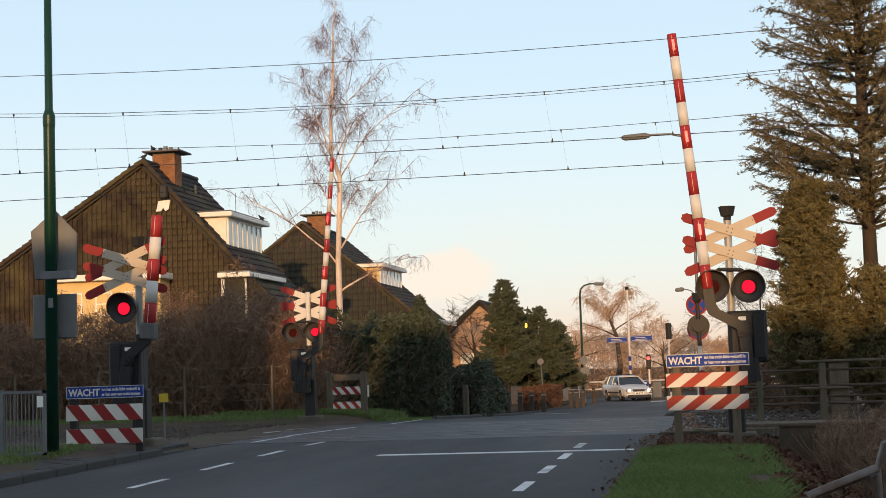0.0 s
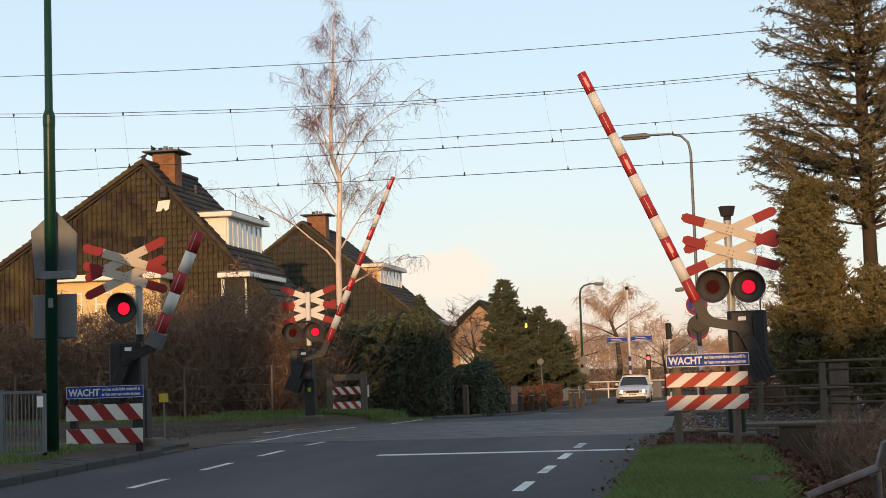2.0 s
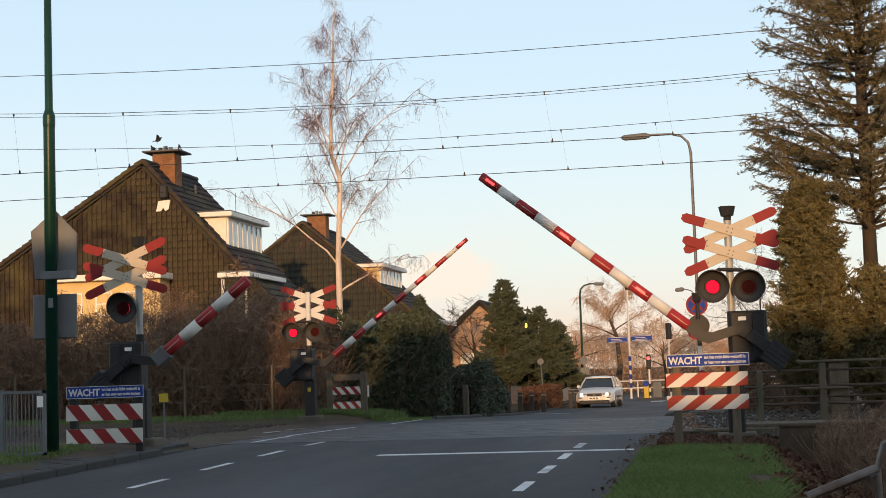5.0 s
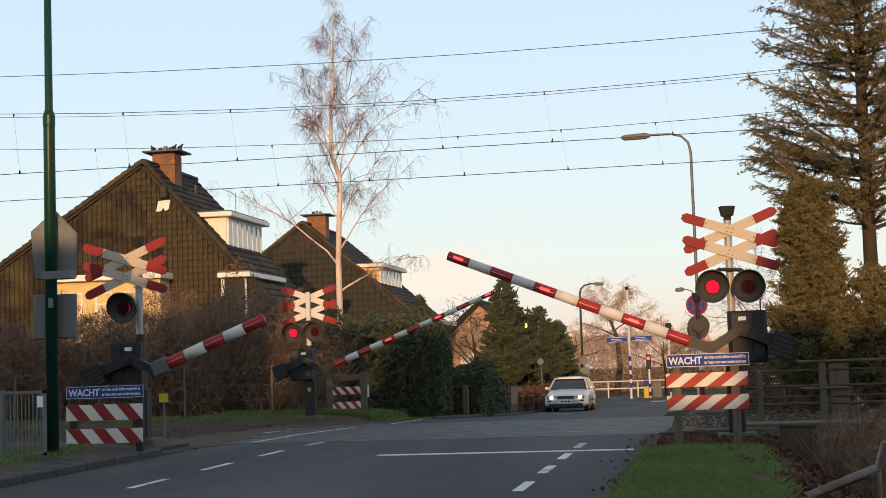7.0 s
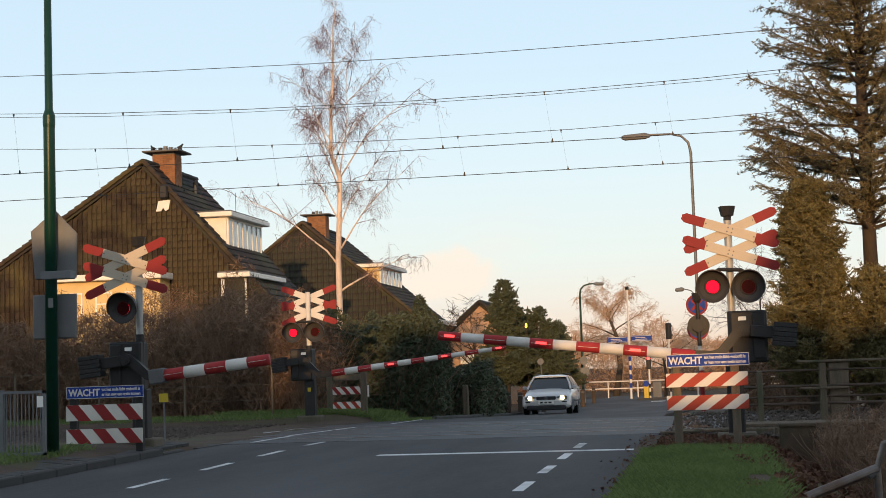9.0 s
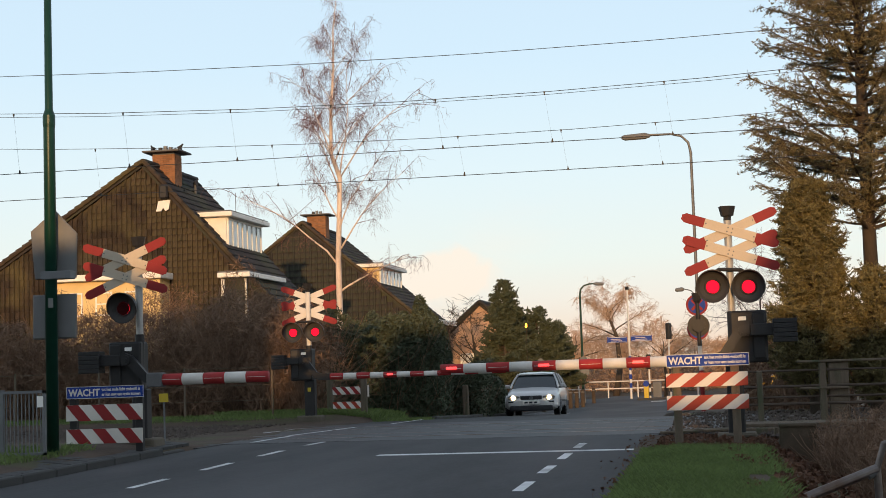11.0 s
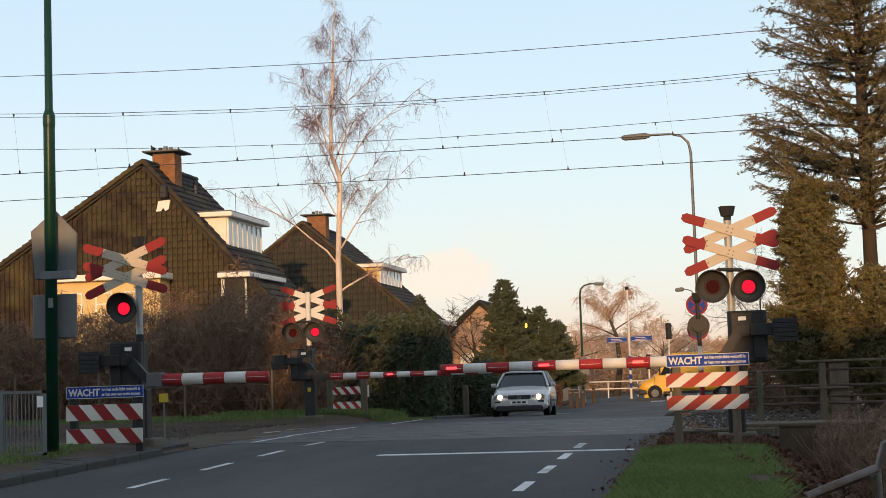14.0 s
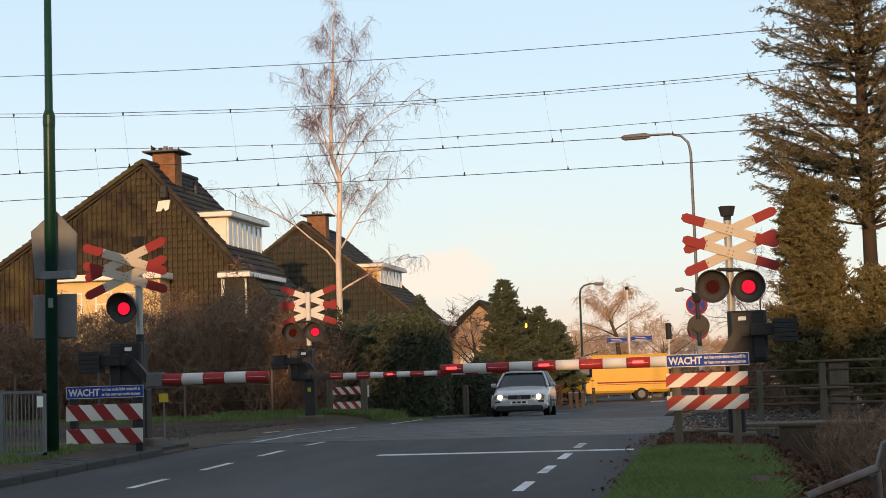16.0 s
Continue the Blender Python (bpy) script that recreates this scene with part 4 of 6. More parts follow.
conifer(pose(-8.4, 79.5, -.7), 4.3, 1.3, "slender dark green garden fir", 17, EVERGREEN, 24, 7, .16, .7, (.02, .075), 58, -.03, .1, inner=.3)


def bush(x, y, z, sx, sy, h, label, seed, leaf, k, card, twigs=120, name="bush", category="bush", group="bushes", top=.35):
    """Stems that fan from the ground, with leaf or twig pieces through an uneven crown."""
    rs = np.random.RandomState(seed)
    rng = random.Random(seed)
    t = thing(name, pose(x, y, z), label, category, group)
    st = MB()
    for i in range(twigs):
        a = (rng.uniform(-.85, .85) * sx, rng.uniform(-.8, .8) * sy, -.1)
        pts = curve_pts(a, (rng.gauss(0, .35), rng.gauss(0, .35), 1), h * rng.uniform(.6, 1.12), 5, .03, .16, rng)
        st.tube(pts, [.012, .01, .008, .006, .005, .003], 3, False)
    part("stem_mass", st, BRUSH, t)["kind"] = "stuff"
    n = rs.uniform(-1, 1, (k, 3))
    bumps = np.array([noise.noise((p[0] * sx * 1.3 + seed, p[1] * sy * 1.3, seed * .7)) for p in n])
    zt = h * (1 - top * (np.abs(n[:, 0]) ** 3 + .5 * n[:, 1] ** 2) * .8 + .28 * bumps)
    c = np.stack([n[:, 0] * sx, n[:, 1] * sy, (1 - rs.uniform(0, 1, k) ** 1.6) * zt], 1)
    part("crown", MB().cards(c, card[0], card[1]), leaf, t)
    return t


# bare brown thicket beyond the tracks
for i, x in enumerate(np.arange(-26.5, -11.4, 1.5)):
    bush(x, 40.6 + .5 * (i % 2), .1, 1.15, 1.2, 2.75 + .35 * math.sin(i * 2.1) + (.5 if 7 < i < 10 else 0), "bare brown thicket of brambles and twigs", 30 + i, BRUSH, 5200, (.012, .13), 260)
for x, y, h, w in ((-17.0, 44.5, 4.2, 1.6), (-14.6, 45.0, 4.1, 1.5), (-20.0, 45, 3.6, 1.6), (-12.9, 43.5, 3.2, 1.2)):
    bush(x, y, 0, w, 1.2, h, "tall bare brown shrub", int(80 + x), BRUSH, 3800, (.011, .16), 320, top=.5)
for i, (x, h, w) in enumerate(((-11.2, 3.0, 1.0), (-10.1, 3.1, .9), (-9.3, 2.8, .8), (-8.65, 3.25, .55))):
    bush(x, 44.6 + .2 * i, -.15, w, .9, h, "dark green conifer hedge plant", 60 + i, EVERGREEN, 15000, (.02, .07), 40, "hedge", "hedge", "hedge plants", .3)
for i, x in enumerate((-8.6, -7.9)):
    bush(x, 49, -.35, .5, 1.3, 1.6, "clipped dark green garden hedge", 70 + i, EVERGREEN, 7000, (.03, .05), 20, "hedge", "hedge", "hedge plants", .05)
bush(-8.2, 53.5, -.5, .6, 1.0, 1.5, "rounded dark green garden shrub", 75, EVERGREEN, 4000, (.04, .07), 20)
for i, y in enumerate((66, 69, 72)):
    bush(-8.1, y, -.6, .5, 1.6, .95, "low reddish brown beech hedge", 77 + i, DEADLEAF, 4000, (.03, .05), 60, "hedge", "hedge", "hedge plants", .05)
# far willows and brown scrub
lw = [(.5, 172, 24, 3.2), (.58, 8, 34, 3.1), (.68, 152, 42, 2.9), (.72, 30, 50, 2.9), (.8, 200, 34, 2.4), (.85, -20, 42, 2.4), (.95, 100, 70, 1.8), (.64, 90, 30, 2.4), (.64, -90, 30, 2.4), (.9, 160, 55, 2.0), (.78, 60, 50, 2.2)]
bare_tree("tree", pose(-7.75, 112, -.9), [(0, 0, -.3), (.45, 0, 2.2), (.25, 0, 4.3), (-.2, 0, 5.6), (-.4, 0, 6.5)], .27, lw, "bare golden willow with gnarled limbs", 9, BARK, WILLOWTWIG, 11, 9, .02, .85, .22, .009, 3, .5)
bare_tree("tree", pose(-11.2, 118, -.9), [(0, 0, -.3), (-.2, 0, 1.5), (0, 0, 3), (.2, 0, 4.2)], .3, lw[:9], "bare golden weeping willow", 10, BARK, WILLOWTWIG, 9, 6, .1, 1.8, .5, .012, 2)
lg = [(.45, 160, 40, 2.6), (.5, 200, 55, 2.4), (.55, 20, 50, 1.7), (.65, 150, 55, 2.2), (.7, 175, 30, 2.4), (.8, 90, 60, 1.8), (.85, 40, 60, 1.6), (.9, 185, 60, 1.8), (.95, 120, 75, 1.6), (.6, -90, 45, 2.0)]
bare_tree("tree", pose(-12.75, 80, -.7), [(0, 0, -.3), (0, 0, 1.4), (-.1, 0, 2.8), (-.3, 0, 4.3)], .16, lg, "dark bare garden tree before the brick house", 21, BARK, BARK, 5, 6, .01, .8, .0, .011, 2, .6)
bare_tree("tree", pose(-3.6, 98, -.9), [(0, 0, -.3), (.1, 0, 1.4), (-.1, 0, 2.6), (0, 0, 3.6)], .16, lw[:9], "bare golden brown roadside tree", 23, BARK, WILLOWTWIG, 6, 5, .05, 1.0, .2, .009, 2)
bare_tree("tree", pose(1.6, 60, -.6), [(0, 0, -.3), (.1, 0, 1.6), (-.1, 0, 3), (0, 0, 5)], .12, lg, "slender bare roadside tree", 24, BARK, TWIG, 6, 5, .03, .9, .05, .006, 2)
for i, x in enumerate(np.arange(-26, 14, 4.0)):
    bush(x, 126 + 2 * (i % 2), -1.0, 2.6, 1.5, 4.9 + .7 * math.sin(i * 1.7), "golden brown bare scrub beyond the road", 90 + i, WILLOWTWIG, 4200, (.022, .34), 160)
bush(3.0, 41.5, -.1, 2.6, 1.2, 2.0, "dark red-brown roadside shrub", 120, DEADLEAF, 5200, (.03, .06), 200)
bush(5.5, 38.5, -.1, 2.0, 1.2, 1.9, "dark green roadside shrub", 121, EVERGREEN, 7000, (.035, .07), 120)
bush(1.4, 38.6, -.1, 1.2, .9, 1.7, "bare brown roadside shrub", 122, BRUSH, 3000, (.012, .12), 220)
for i, (x, y, h) in enumerate(((1.75, 21.4, 1.0), (2.2, 20.2, 1.1), (2.4, 22.4, 1.2), (1.75, 23.2, .8), (2.3, 18.6, .9), (2.9, 21.2, 1.2), (2.0, 19.4, .8))):
    bush(x, y, ground_z(x, y), .5, .6, h, "dry bare brambles in the ditch", 130 + i, BRUSH, 1300, (.005, .1), 190, top=.5)


def grass_patch(name, x0, x1, y0, y1, k, seed, h, material, label, inside=None):
    rs = np.random.RandomState(seed)
    mb = MB()
    for i in range(k):
        x, y = rs.uniform(x0, x1), rs.uniform(y0, y1)
        if inside and not inside(x, y):
            continue
        z = ground_z(x, y) - .01
        a = rs.uniform(0, 6.28)
        hh = h * rs.uniform(.5, 1.3)
        w = .006
        lx, ly = rs.normal(0, .5) * hh, rs.normal(0, .5) * hh
        mb.add([(x - w * math.cos(a), y - w * math.sin(a), z), (x + w * math.cos(a), y + w * math.sin(a), z), (x + lx * .5 + w * .5, y + ly * .5, z + hh * .7), (x + lx, y + ly, z + hh)], [(0, 1, 2), (0, 2, 3)])
    tagged(part(name, mb, material), label, "grass", kind="stuff")


grass_patch("grass", -1.15, 1.4, 12.5, 21.5, 70000, 1, .085, GRASS, "short green verge grass beside the road", lambda x, y: noise.noise((x * 1.6, y * .8, 3)) > -.3 - .35 * (x < .2) and x < .62 + .3 * noise.noise((y * .9, 0, 0)))
grass_patch("grass", -14, -9.55, 15, 22.4, 16000, 2, .1, GRASS, "short green grass beside the footway")
grass_patch("grass", -13.5, -7.6, 38.6, 43, 26000, 4, .16, GRASS, "rough green grass under the hedge", lambda x, y: x > -10.5 or noise.noise((x, y, 2)) > -.1)
grass_patch("grass", -22, -10.6, 37.8, 39.5, 10000, 5, .09, GRASS, "rough green grass along the thicket")
rs = np.random.RandomState(8)
q = np.stack([rs.uniform(-.1, 2.0, 3800), rs.uniform(14, 23.5, 3800)], 1)
c = [(x, y, ground_z(x, y) + rs.uniform(.02, .07)) for x, y in q if noise.noise((x * 1.3, y * .7, 9)) > (-.3 if x > .5 else .15)]
tagged(part("fallen_leaves", MB().cards(c, .03, .035), DEADLEAF), "brown fallen leaves in the grass", "leaves", kind="stuff")

# ragged edge of earth creeping over the asphalt
ev, ef = [], []
ys = np.arange(11.0, 25.6, .11)
for i, y in enumerate(ys):
    o = .14 * noise.noise((y * 1.3, 4.0, 0)) + .07 * noise.noise((y * 5.1, 1.0, 0)) + (.12 if y > 21.5 else 0)
    ev += [(ROAD_R - .06 - o, y, road_z(y) + .003), (ROAD_R + .02, y, road_z(y) + .015 + .012 * noise.noise((y * 3, 0, 2))), (ROAD_R + .14, y, ground_z(ROAD_R + .14, y) - .01)]
for i in range(len(ys) - 1):
    ef += [(3 * i, 3 * i + 1, 3 * i + 4, 3 * i + 3), (3 * i + 1, 3 * i + 2, 3 * i + 5, 3 * i + 4)]
tagged(part("verge_edge", MB().add(ev, ef), SOIL), "ragged brown earth edge along the asphalt", "earth", kind="structure")
rs = np.random.RandomState(12)
c = [(x, y, max(ground_z(x, y), road_z(y) if x < ROAD_R else -9) + .012) for x, y in zip(rs.normal(ROAD_R + .12, .16, 900), rs.uniform(12, 25.5, 900))]
tagged(part("leaf_litter", MB().cards(c, .018, .024), DEADLEAF), "brown leaf litter along the road edge", "leaves", kind="stuff")
c = [(x, y, ground_z(x, y) + .02) for x, y in zip(rs.uniform(-1.0, 2.0, 2600), rs.uniform(21.2, 25.0, 2600))]
tagged(part("leaf_litter", MB().cards(c, .022, .03), DEADLEAF), "brown leaves and twigs on bare earth", "leaves", kind="stuff")
# ---- street furniture, near side ----
mast = thing("lamp_post", pose(-9.74, 21.2, .1), "dark green steel lamp post on the footway", "lamp post", "lamp posts")
part("shaft", MB().tube([(0, 0, -.3), (0, 0, 4.97), (0, 0, 5.07), (0, 0, 5.15), (0, 0, 9.5)], [.092, .085, .085, .06, .045], 20), GREENPOLE, mast, smooth=True)
part("collar", MB().tube([(0, 0, 4.9), (0, 0, 4.95), (0, 0, 5.08), (0, 0, 5.17)], [.086, .092, .092, .06], 20), GREENPOLE, mast)
part("number_plate", MB().box(.0, .07, -.1, -.085, 2.2, 2.34), SIGNBACK, mast, "small pale plate with bars")
part("clamp", MB().box(-.12, .35, -.1, .1, 2.62, 2.74, bevel=.01), GALV, mast)
sg = part("pentagon_sign", MB().prism([(-.3, 2.65), (.34, 2.65), (.36, 3.3), (.02, 3.66), (-.36, 3.36)], .1, .13), SIGNBACK, mast, "grey back of a pentagonal sign")
part("sign_rim", MB().tube([(-.3, .13, 2.65), (.34, .13, 2.65), (.36, .13, 3.3), (.02, .13, 3.66), (-.36, .13, 3.36), (-.3, .13, 2.65)], .012, 6), SIGNBACK, sg)
sg = part("rectangular_sign", MB().box(-.34, .34, .1, .13, 1.75, 2.4, bevel=.02), SIGNBACK, mast, "grey back of a rectangular sign")
part("sign_rim", MB().tube([(-.34, .13, 1.75), (.34, .13, 1.75), (.34, .13, 2.4), (-.34, .13, 2.4), (-.34, .13, 1.75)], .012, 6), SIGNBACK, sg)

gate = thing("gate", pose(-10.5, 20.5, .15), "grey galvanised bar gate beside the footway", "gate")
part("frame", MB().box(-.6, .98, -.02, .02, .02, .06).box(-.6, .98, -.02, .02, .9, .94).box(.28, .34, -.03, .03, -.1, .96).box(.93, .98, -.02, .02, .02, .94).box(-.62, -.57, -.02, .02, 0, .94), GALV, gate)
part("gate_post", MB().box(.16, .26, -.05, .05, -.2, 1.02, bevel=.01), GALV, gate)
for i in range(26):
    x = -.55 + i * .058
    if not .14 < x < .36:
        part("bar", MB().tube([(x, 0, .06), (x, 0, .9)], .009, 6), GALV, gate)
part("label_plate", MB().box(.86, .95, -.03, -.02, .7, .86), WOODWHITE, gate)

mk = thing("marker_post", pose(-10.2, 27, .12), "short white post with a small yellow plate", "marker post")
part("post", MB().tube([(0, 0, -.2), (0, 0, .68)], .018, 8), GALV, mk)
part("plate", MB().box(-.09, .09, -.03, -.01, .66, .82, bevel=.01), YELLOW, mk, "yellow plate")

# fence of wire along the railway
fence = thing("wire_fence", pose(0, 38.6, 0), "low wire fence on thin posts before the thicket", "fence")
for x in np.arange(-26, -11, 2.4):
    part("fence_post", MB().box(x - .025, x + .025, -.025, .025, -.1, 1.5, bevel=.008), TIMBER, fence)
for z in (1.46, 1.0, .6):
    part("fence_wire", MB().tube([(-27, 0, z - .03), (-11.2, 0, z)], .008, 5), TIMBER, fence)

stand = thing("warning_board_stand", pose(-9.7, 39.0, .05), "weathered timber stand with two small red striped boards", "warning board", "warning boards")
for x in (-.45, .46):
    part("post", MB().box(x - .08, x + .08, -.07, .07, -.3, 1.2, bevel=.015), TIMBER, stand)
part("rail", MB().box(-.37, .38, -.03, .03, .98, 1.14, bevel=.01), TIMBER, stand)
striped_board(stand, -.37, .38, .62, .82, -.06, -1, RED, 3)
striped_board(stand, -.37, .38, .25, .43, -.06, -1, ORANGE, 3)
part("edge_marker", MB().box(.56, .6, -.04, 0, .55, .85), WHITE, stand)

# timber and steel rails beside the tracks
rail = thing("rail_fence", pose(0, 27.0, 0), "old dark timber and steel railing beside the tracks", "railing")
for z, r in ((.99, .022), (.72, .028), (.54, .022), (.42, .03)):
    part("rail", MB().tube([(.2, 0, z), (1.7, 0, z), (7, 0, z - .02)], r * .85, 7), RUST, rail)
part("top_board", MB().box(1.25, 7, -.06, .06, 1.12, 1.16, bevel=.01), TIMBER, rail, "grey weathered top board")
part("shelf_board", MB().box(1.3, 2.1, -.08, .06, .66, .7, bevel=.01), TIMBER, rail)
part("post", MB().box(1.62, 1.74, -.05, .05, -.2, 1.12, bevel=.015), TIMBER, rail)
part("wide_post", MB().box(1.78, 2.12, .0, .12, -.2, 1.12, bevel=.02), TIMBER, rail)
for x in (.62, 4.6, 6.6):
    part("post", MB().box(x - .05, x + .05, -.04, .04, -.2, 1.0, bevel=.015), TIMBER, rail)
deck2 = thing("timber_walkway", pose(0, 25.3, 0), "grey timber planks laid beside the tracks", "walkway")
for i in range(5):
    part("plank", MB().box(.1 + .05 * i, 7, .02 + i * .21, .21 + i * .21, .1 + random.uniform(-.012, .012), .16, bevel=.01), TIMBER, deck2)
part("beam", MB().box(.05, .78, -.1, 0, -.06, .1, bevel=.02), TIMBER, deck2)
for x in (.1, .72, 2.6, 4.4):
    part("prop", MB().box(x, x + .12, -.06, .1, -.9, .1, bevel=.01), TIMBER, deck2)
MOSSY = mat("mossy_concrete", (0.085, 0.062, 0.042), 0.95, scale=6, vary=0.4, bump=0.6, dirt=(0.05, 0.05, 0.03), dirt_amount=0.4)
block = thing("concrete_block", pose(1.1, 23.5, -.75), "mossy tapered concrete block in the verge", "block")
part("body", MB().add([(-.37, -.2, 0), (.4, -.2, 0), (.4, .25, 0), (-.37, .25, 0), (-.3, -.14, .93), (.22, -.14, .95), (.22, .2, .95), (-.3, .2, .93)], [(3, 2, 1, 0), (4, 5, 6, 7), (0, 1, 5, 4), (1, 2, 6, 5), (2, 3, 7, 6), (3, 0, 4, 7)]), MOSSY, block)
part("cap", MB().box(-.32, .24, -.17, .22, .92, .98, bevel=.02), MOSSY, block)
for i, (x, y, l, a) in enumerate(((-.3, 26.0, 1.1, 12), (.3, 25.6, 1.3, -8), (-.75, 25.4, .6, 20))):
    pl = tagged(part("loose_plank", MB().box(-l / 2, l / 2, -.1, .1, 0, .04, bevel=.008), TIMBER, at=pose(x, y, .04, 0, 0, a)), "loose grey plank lying beside the tracks", "plank", "loose planks")
pipe = thing("pipe_rail", pose(0, 0, 0), "weathered steel pipe railing in the ditch", "pipe railing")
part("pipe", MB().tube([(.2, 15.7, -.5), (.8, 16.0, -.22), (1.5, 16.2, .03)], .05, 12), RAILSTEEL, pipe)
part("pipe", MB().tube([(1.5, 16.2, .03), (1.52, 16.2, -.9)], .04, 12), RAILSTEEL, pipe)
part("pipe", MB().tube([(1.5, 16.2, .03), (1.58, 16.2, .28), (1.8, 16.2, .36)], .035, 12), RAILSTEEL, pipe)
part("joint", MB().tube([(1.4, 16.18, -.03), (1.5, 16.21, .02)], .052, 12), GALV, pipe)

# ---- beyond the crossing ----
def curved_lamp(x, y, z, h, reach, r, mat_, label, head=.7, lean=0):
    t = thing("lamp_post", pose(x, y, z, 0, lean, 0), label, "lamp post", "lamp posts")
    s = 1 if reach > 0 else -1
    a = abs(reach)
    part("shaft", MB().tube([(0, 0, -.3), (0, 0, h * .42), (0, 0, h * .43), (0, 0, h - .6), (s * .06, 0, h - .3), (s * .25, 0, h - .1), (s * .55, 0, h - .02), (s * a * .7, 0, h)], [r, r * .9, r * .7, r * .6, r * .55, r * .5, r * .45, r * .4], 9), mat_, t)
    part("lamp_head", MB().tube([(s * a * .58, 0, h - .03), (s * a * .66, 0, h - .03), (s * a * .95, 0, h - .05), (s * a, 0, h - .04)], [.05, .1, .09, .05], 10), SIGNBACK, t, "long pale lamp head")
    return t


curved_lamp(-.62, 45, -.2, 8.15, -2.0, .07, GALV, "grey curved street lamp on a slim post")
curved_lamp(-7.9, 88, -.8, 6.8, 1.4, .1, GREENPOLE, "green curved street lamp with small signs")
curved_lamp(-1.0, 70, -.7, 5.3, -.95, .05, GALV, "slim curved street lamp")
sp = thing("sign_post", pose(-.62, 43, 0), "grey post with round no-stopping signs", "sign post")
part("pole", MB().tube([(0, 0, -.4), (0, 0, 3.3)], .03, 8), GALV, sp)
for z in (2.8, 2.12):
    d = part("round_sign", disc(MB(), 0, -.06, z, .3, .02, 28), RED, sp, "round blue sign with red border and cross")
    part("sign_face", disc(MB(), 0, -.066, z, .24, .01, 28), BLUE, d)
    part("sign_bar", MB().prism([(-.2, -.035), (.2, -.035), (.2, .035), (-.2, .035)], -.074, -.067, pose(0, 0, z, 0, 45, 0)), RED, d)
    if z > 2.5:
        part("sign_bar", MB().prism([(-.2, -.035), (.2, -.035), (.2, .035), (-.2, .035)], -.074, -.067, pose(0, 0, z, 0, -45, 0)), RED, d)
ss = thing("crossing_signal", pose(-.5, 38.0, 0, 0, -.8, 0), "small crossing signal on a red and white post, seen from behind", "crossing signal")
for i in range(9):
    part("pole_band", MB().tube([(0, 0, -.2 + i * .2), (0, 0, i * .2)], .055, 10), RED if i % 2 else WHITE, ss)
part("pole", MB().tube([(0, 0, 1.6), (0, 0, 2.75)], .05, 10), BLACK, ss)
part("signal_back", disc(disc(MB(), 0, .06, 2.1, .27, .03, 24), 0, -.06, 2.1, .16, .12, 16), BLACK, ss)
part("bell", MB().tube([(0, 0, 2.65), (0, 0, 2.72), (0, 0, 2.9)], [.06, .1, .13], 8), BLACK, ss)

fp = thing("signpost", pose(-5.6, 95, -.85), "tall white direction signpost with two blue arms", "signpost")
part("pole", MB().tube([(0, 0, -.3), (0, 0, 6.8)], [.07, .05], 10), WHITE, fp)
for i in range(4):
    part("pole_band", MB().tube([(0, 0, .7 + i * .55), (0, 0, .98 + i * .55)], .085, 10), BLUE, fp)
part("pole_top", MB().tube([(0, 0, 6.75), (0, 0, 6.95)], .12, 8), BLACK, fp)
for x0, x1, z in ((-1.35, -.12, 3.5), (.12, 1.4, 3.55)):
    a = part("sign_arm", MB().box(x0, x1, -.05, 0, z, z + .36, bevel=.03), BLUE, fp, "blue arm with plain white bars")
    part("sign_rim", MB().box(x0 + .04, x1 - .04, -.056, -.048, z + .31, z + .335).box(x0 + .04, x1 - .04, -.056, -.048, z + .025, z + .05), WHITE, a)
    for k in range(2):
        part("text_bar", MB().box(x0 + .25, x1 - .3 - .1 * k, -.056, -.048, z + .1 + k * .1, z + .13 + k * .1), WHITE, a)


def traffic_light(x, y, z, h, label, lit=None, k=1.0, banded=True):
    t = thing("traffic_light", pose(x, y, z, 0, -.5, 0), label, "traffic light", "traffic lights")
    n = 8
    for i in range(n):
        part("pole_band", MB().tube([(0, 0, h * i / n - (.3 if i == 0 else 0)), (0, 0, h * (i + 1) / n)], .055, 8), (BLACK if i % 2 and banded and i < 4 else WHITE), t)
    body = part("housing", MB().box(-.16 * k, .16 * k, -.15, .1, h - .1, h + .85 * k, bevel=.04), BLACK, t)
    for i in range(3):
        zz = h + .06 + i * .27 * k
        part("lens", disc(MB(), 0, -.165, zz, (.13 if lit == i else .09) * k, .02, 14), LEDGLOW if lit == i else PLASTIC, body)
        part("visor", MB().tube([(-.1 * k, -.15, zz), (-.08 * k, -.25, zz + .07), (0, -.28, zz + .11), (.08 * k, -.25, zz + .07), (.1 * k, -.15, zz)], .015, 5), BLACK, body)
    return t


tl = traffic_light(-3.1, 90, -.83, 3.6, "tall traffic light on a white post, seen from the side", None, 1.0)
tl.matrix_basis = pose(-3.0, 90, -.83, 0, -.5, 60)
traffic_light(-4.25, 91, -.83, 1.9, "low traffic light showing red on a banded post", 2, .9)
bx = tagged(part("street_cabinet", MB().box(-.25, .25, -.2, .2, 0, 1.05, bevel=.03), SIGNBACK, at=pose(-3.85, 91.5, -.83)), "pale grey street cabinet by the junction", "cabinet")
bol = thing("yellow_bollard", pose(-4.45, 90.5, -.83), "yellow traffic island bollard with a blue sign", "bollard")
part("body", MB().box(-.14, .14, -.1, .1, 0, .85, bevel=.03), YELLOW, bol)
part("blue_disc", disc(MB(), 0, -.13, .95, .17, .03, 16), BLUE, bol)
isl = tagged(part("traffic_island", MB().box(-1.0, 1.6, -.8, .8, 0, .14, bevel=.04), KERB, at=pose(-4.0, 91, -.85)), "low kerbed traffic island", "traffic island", kind="structure")
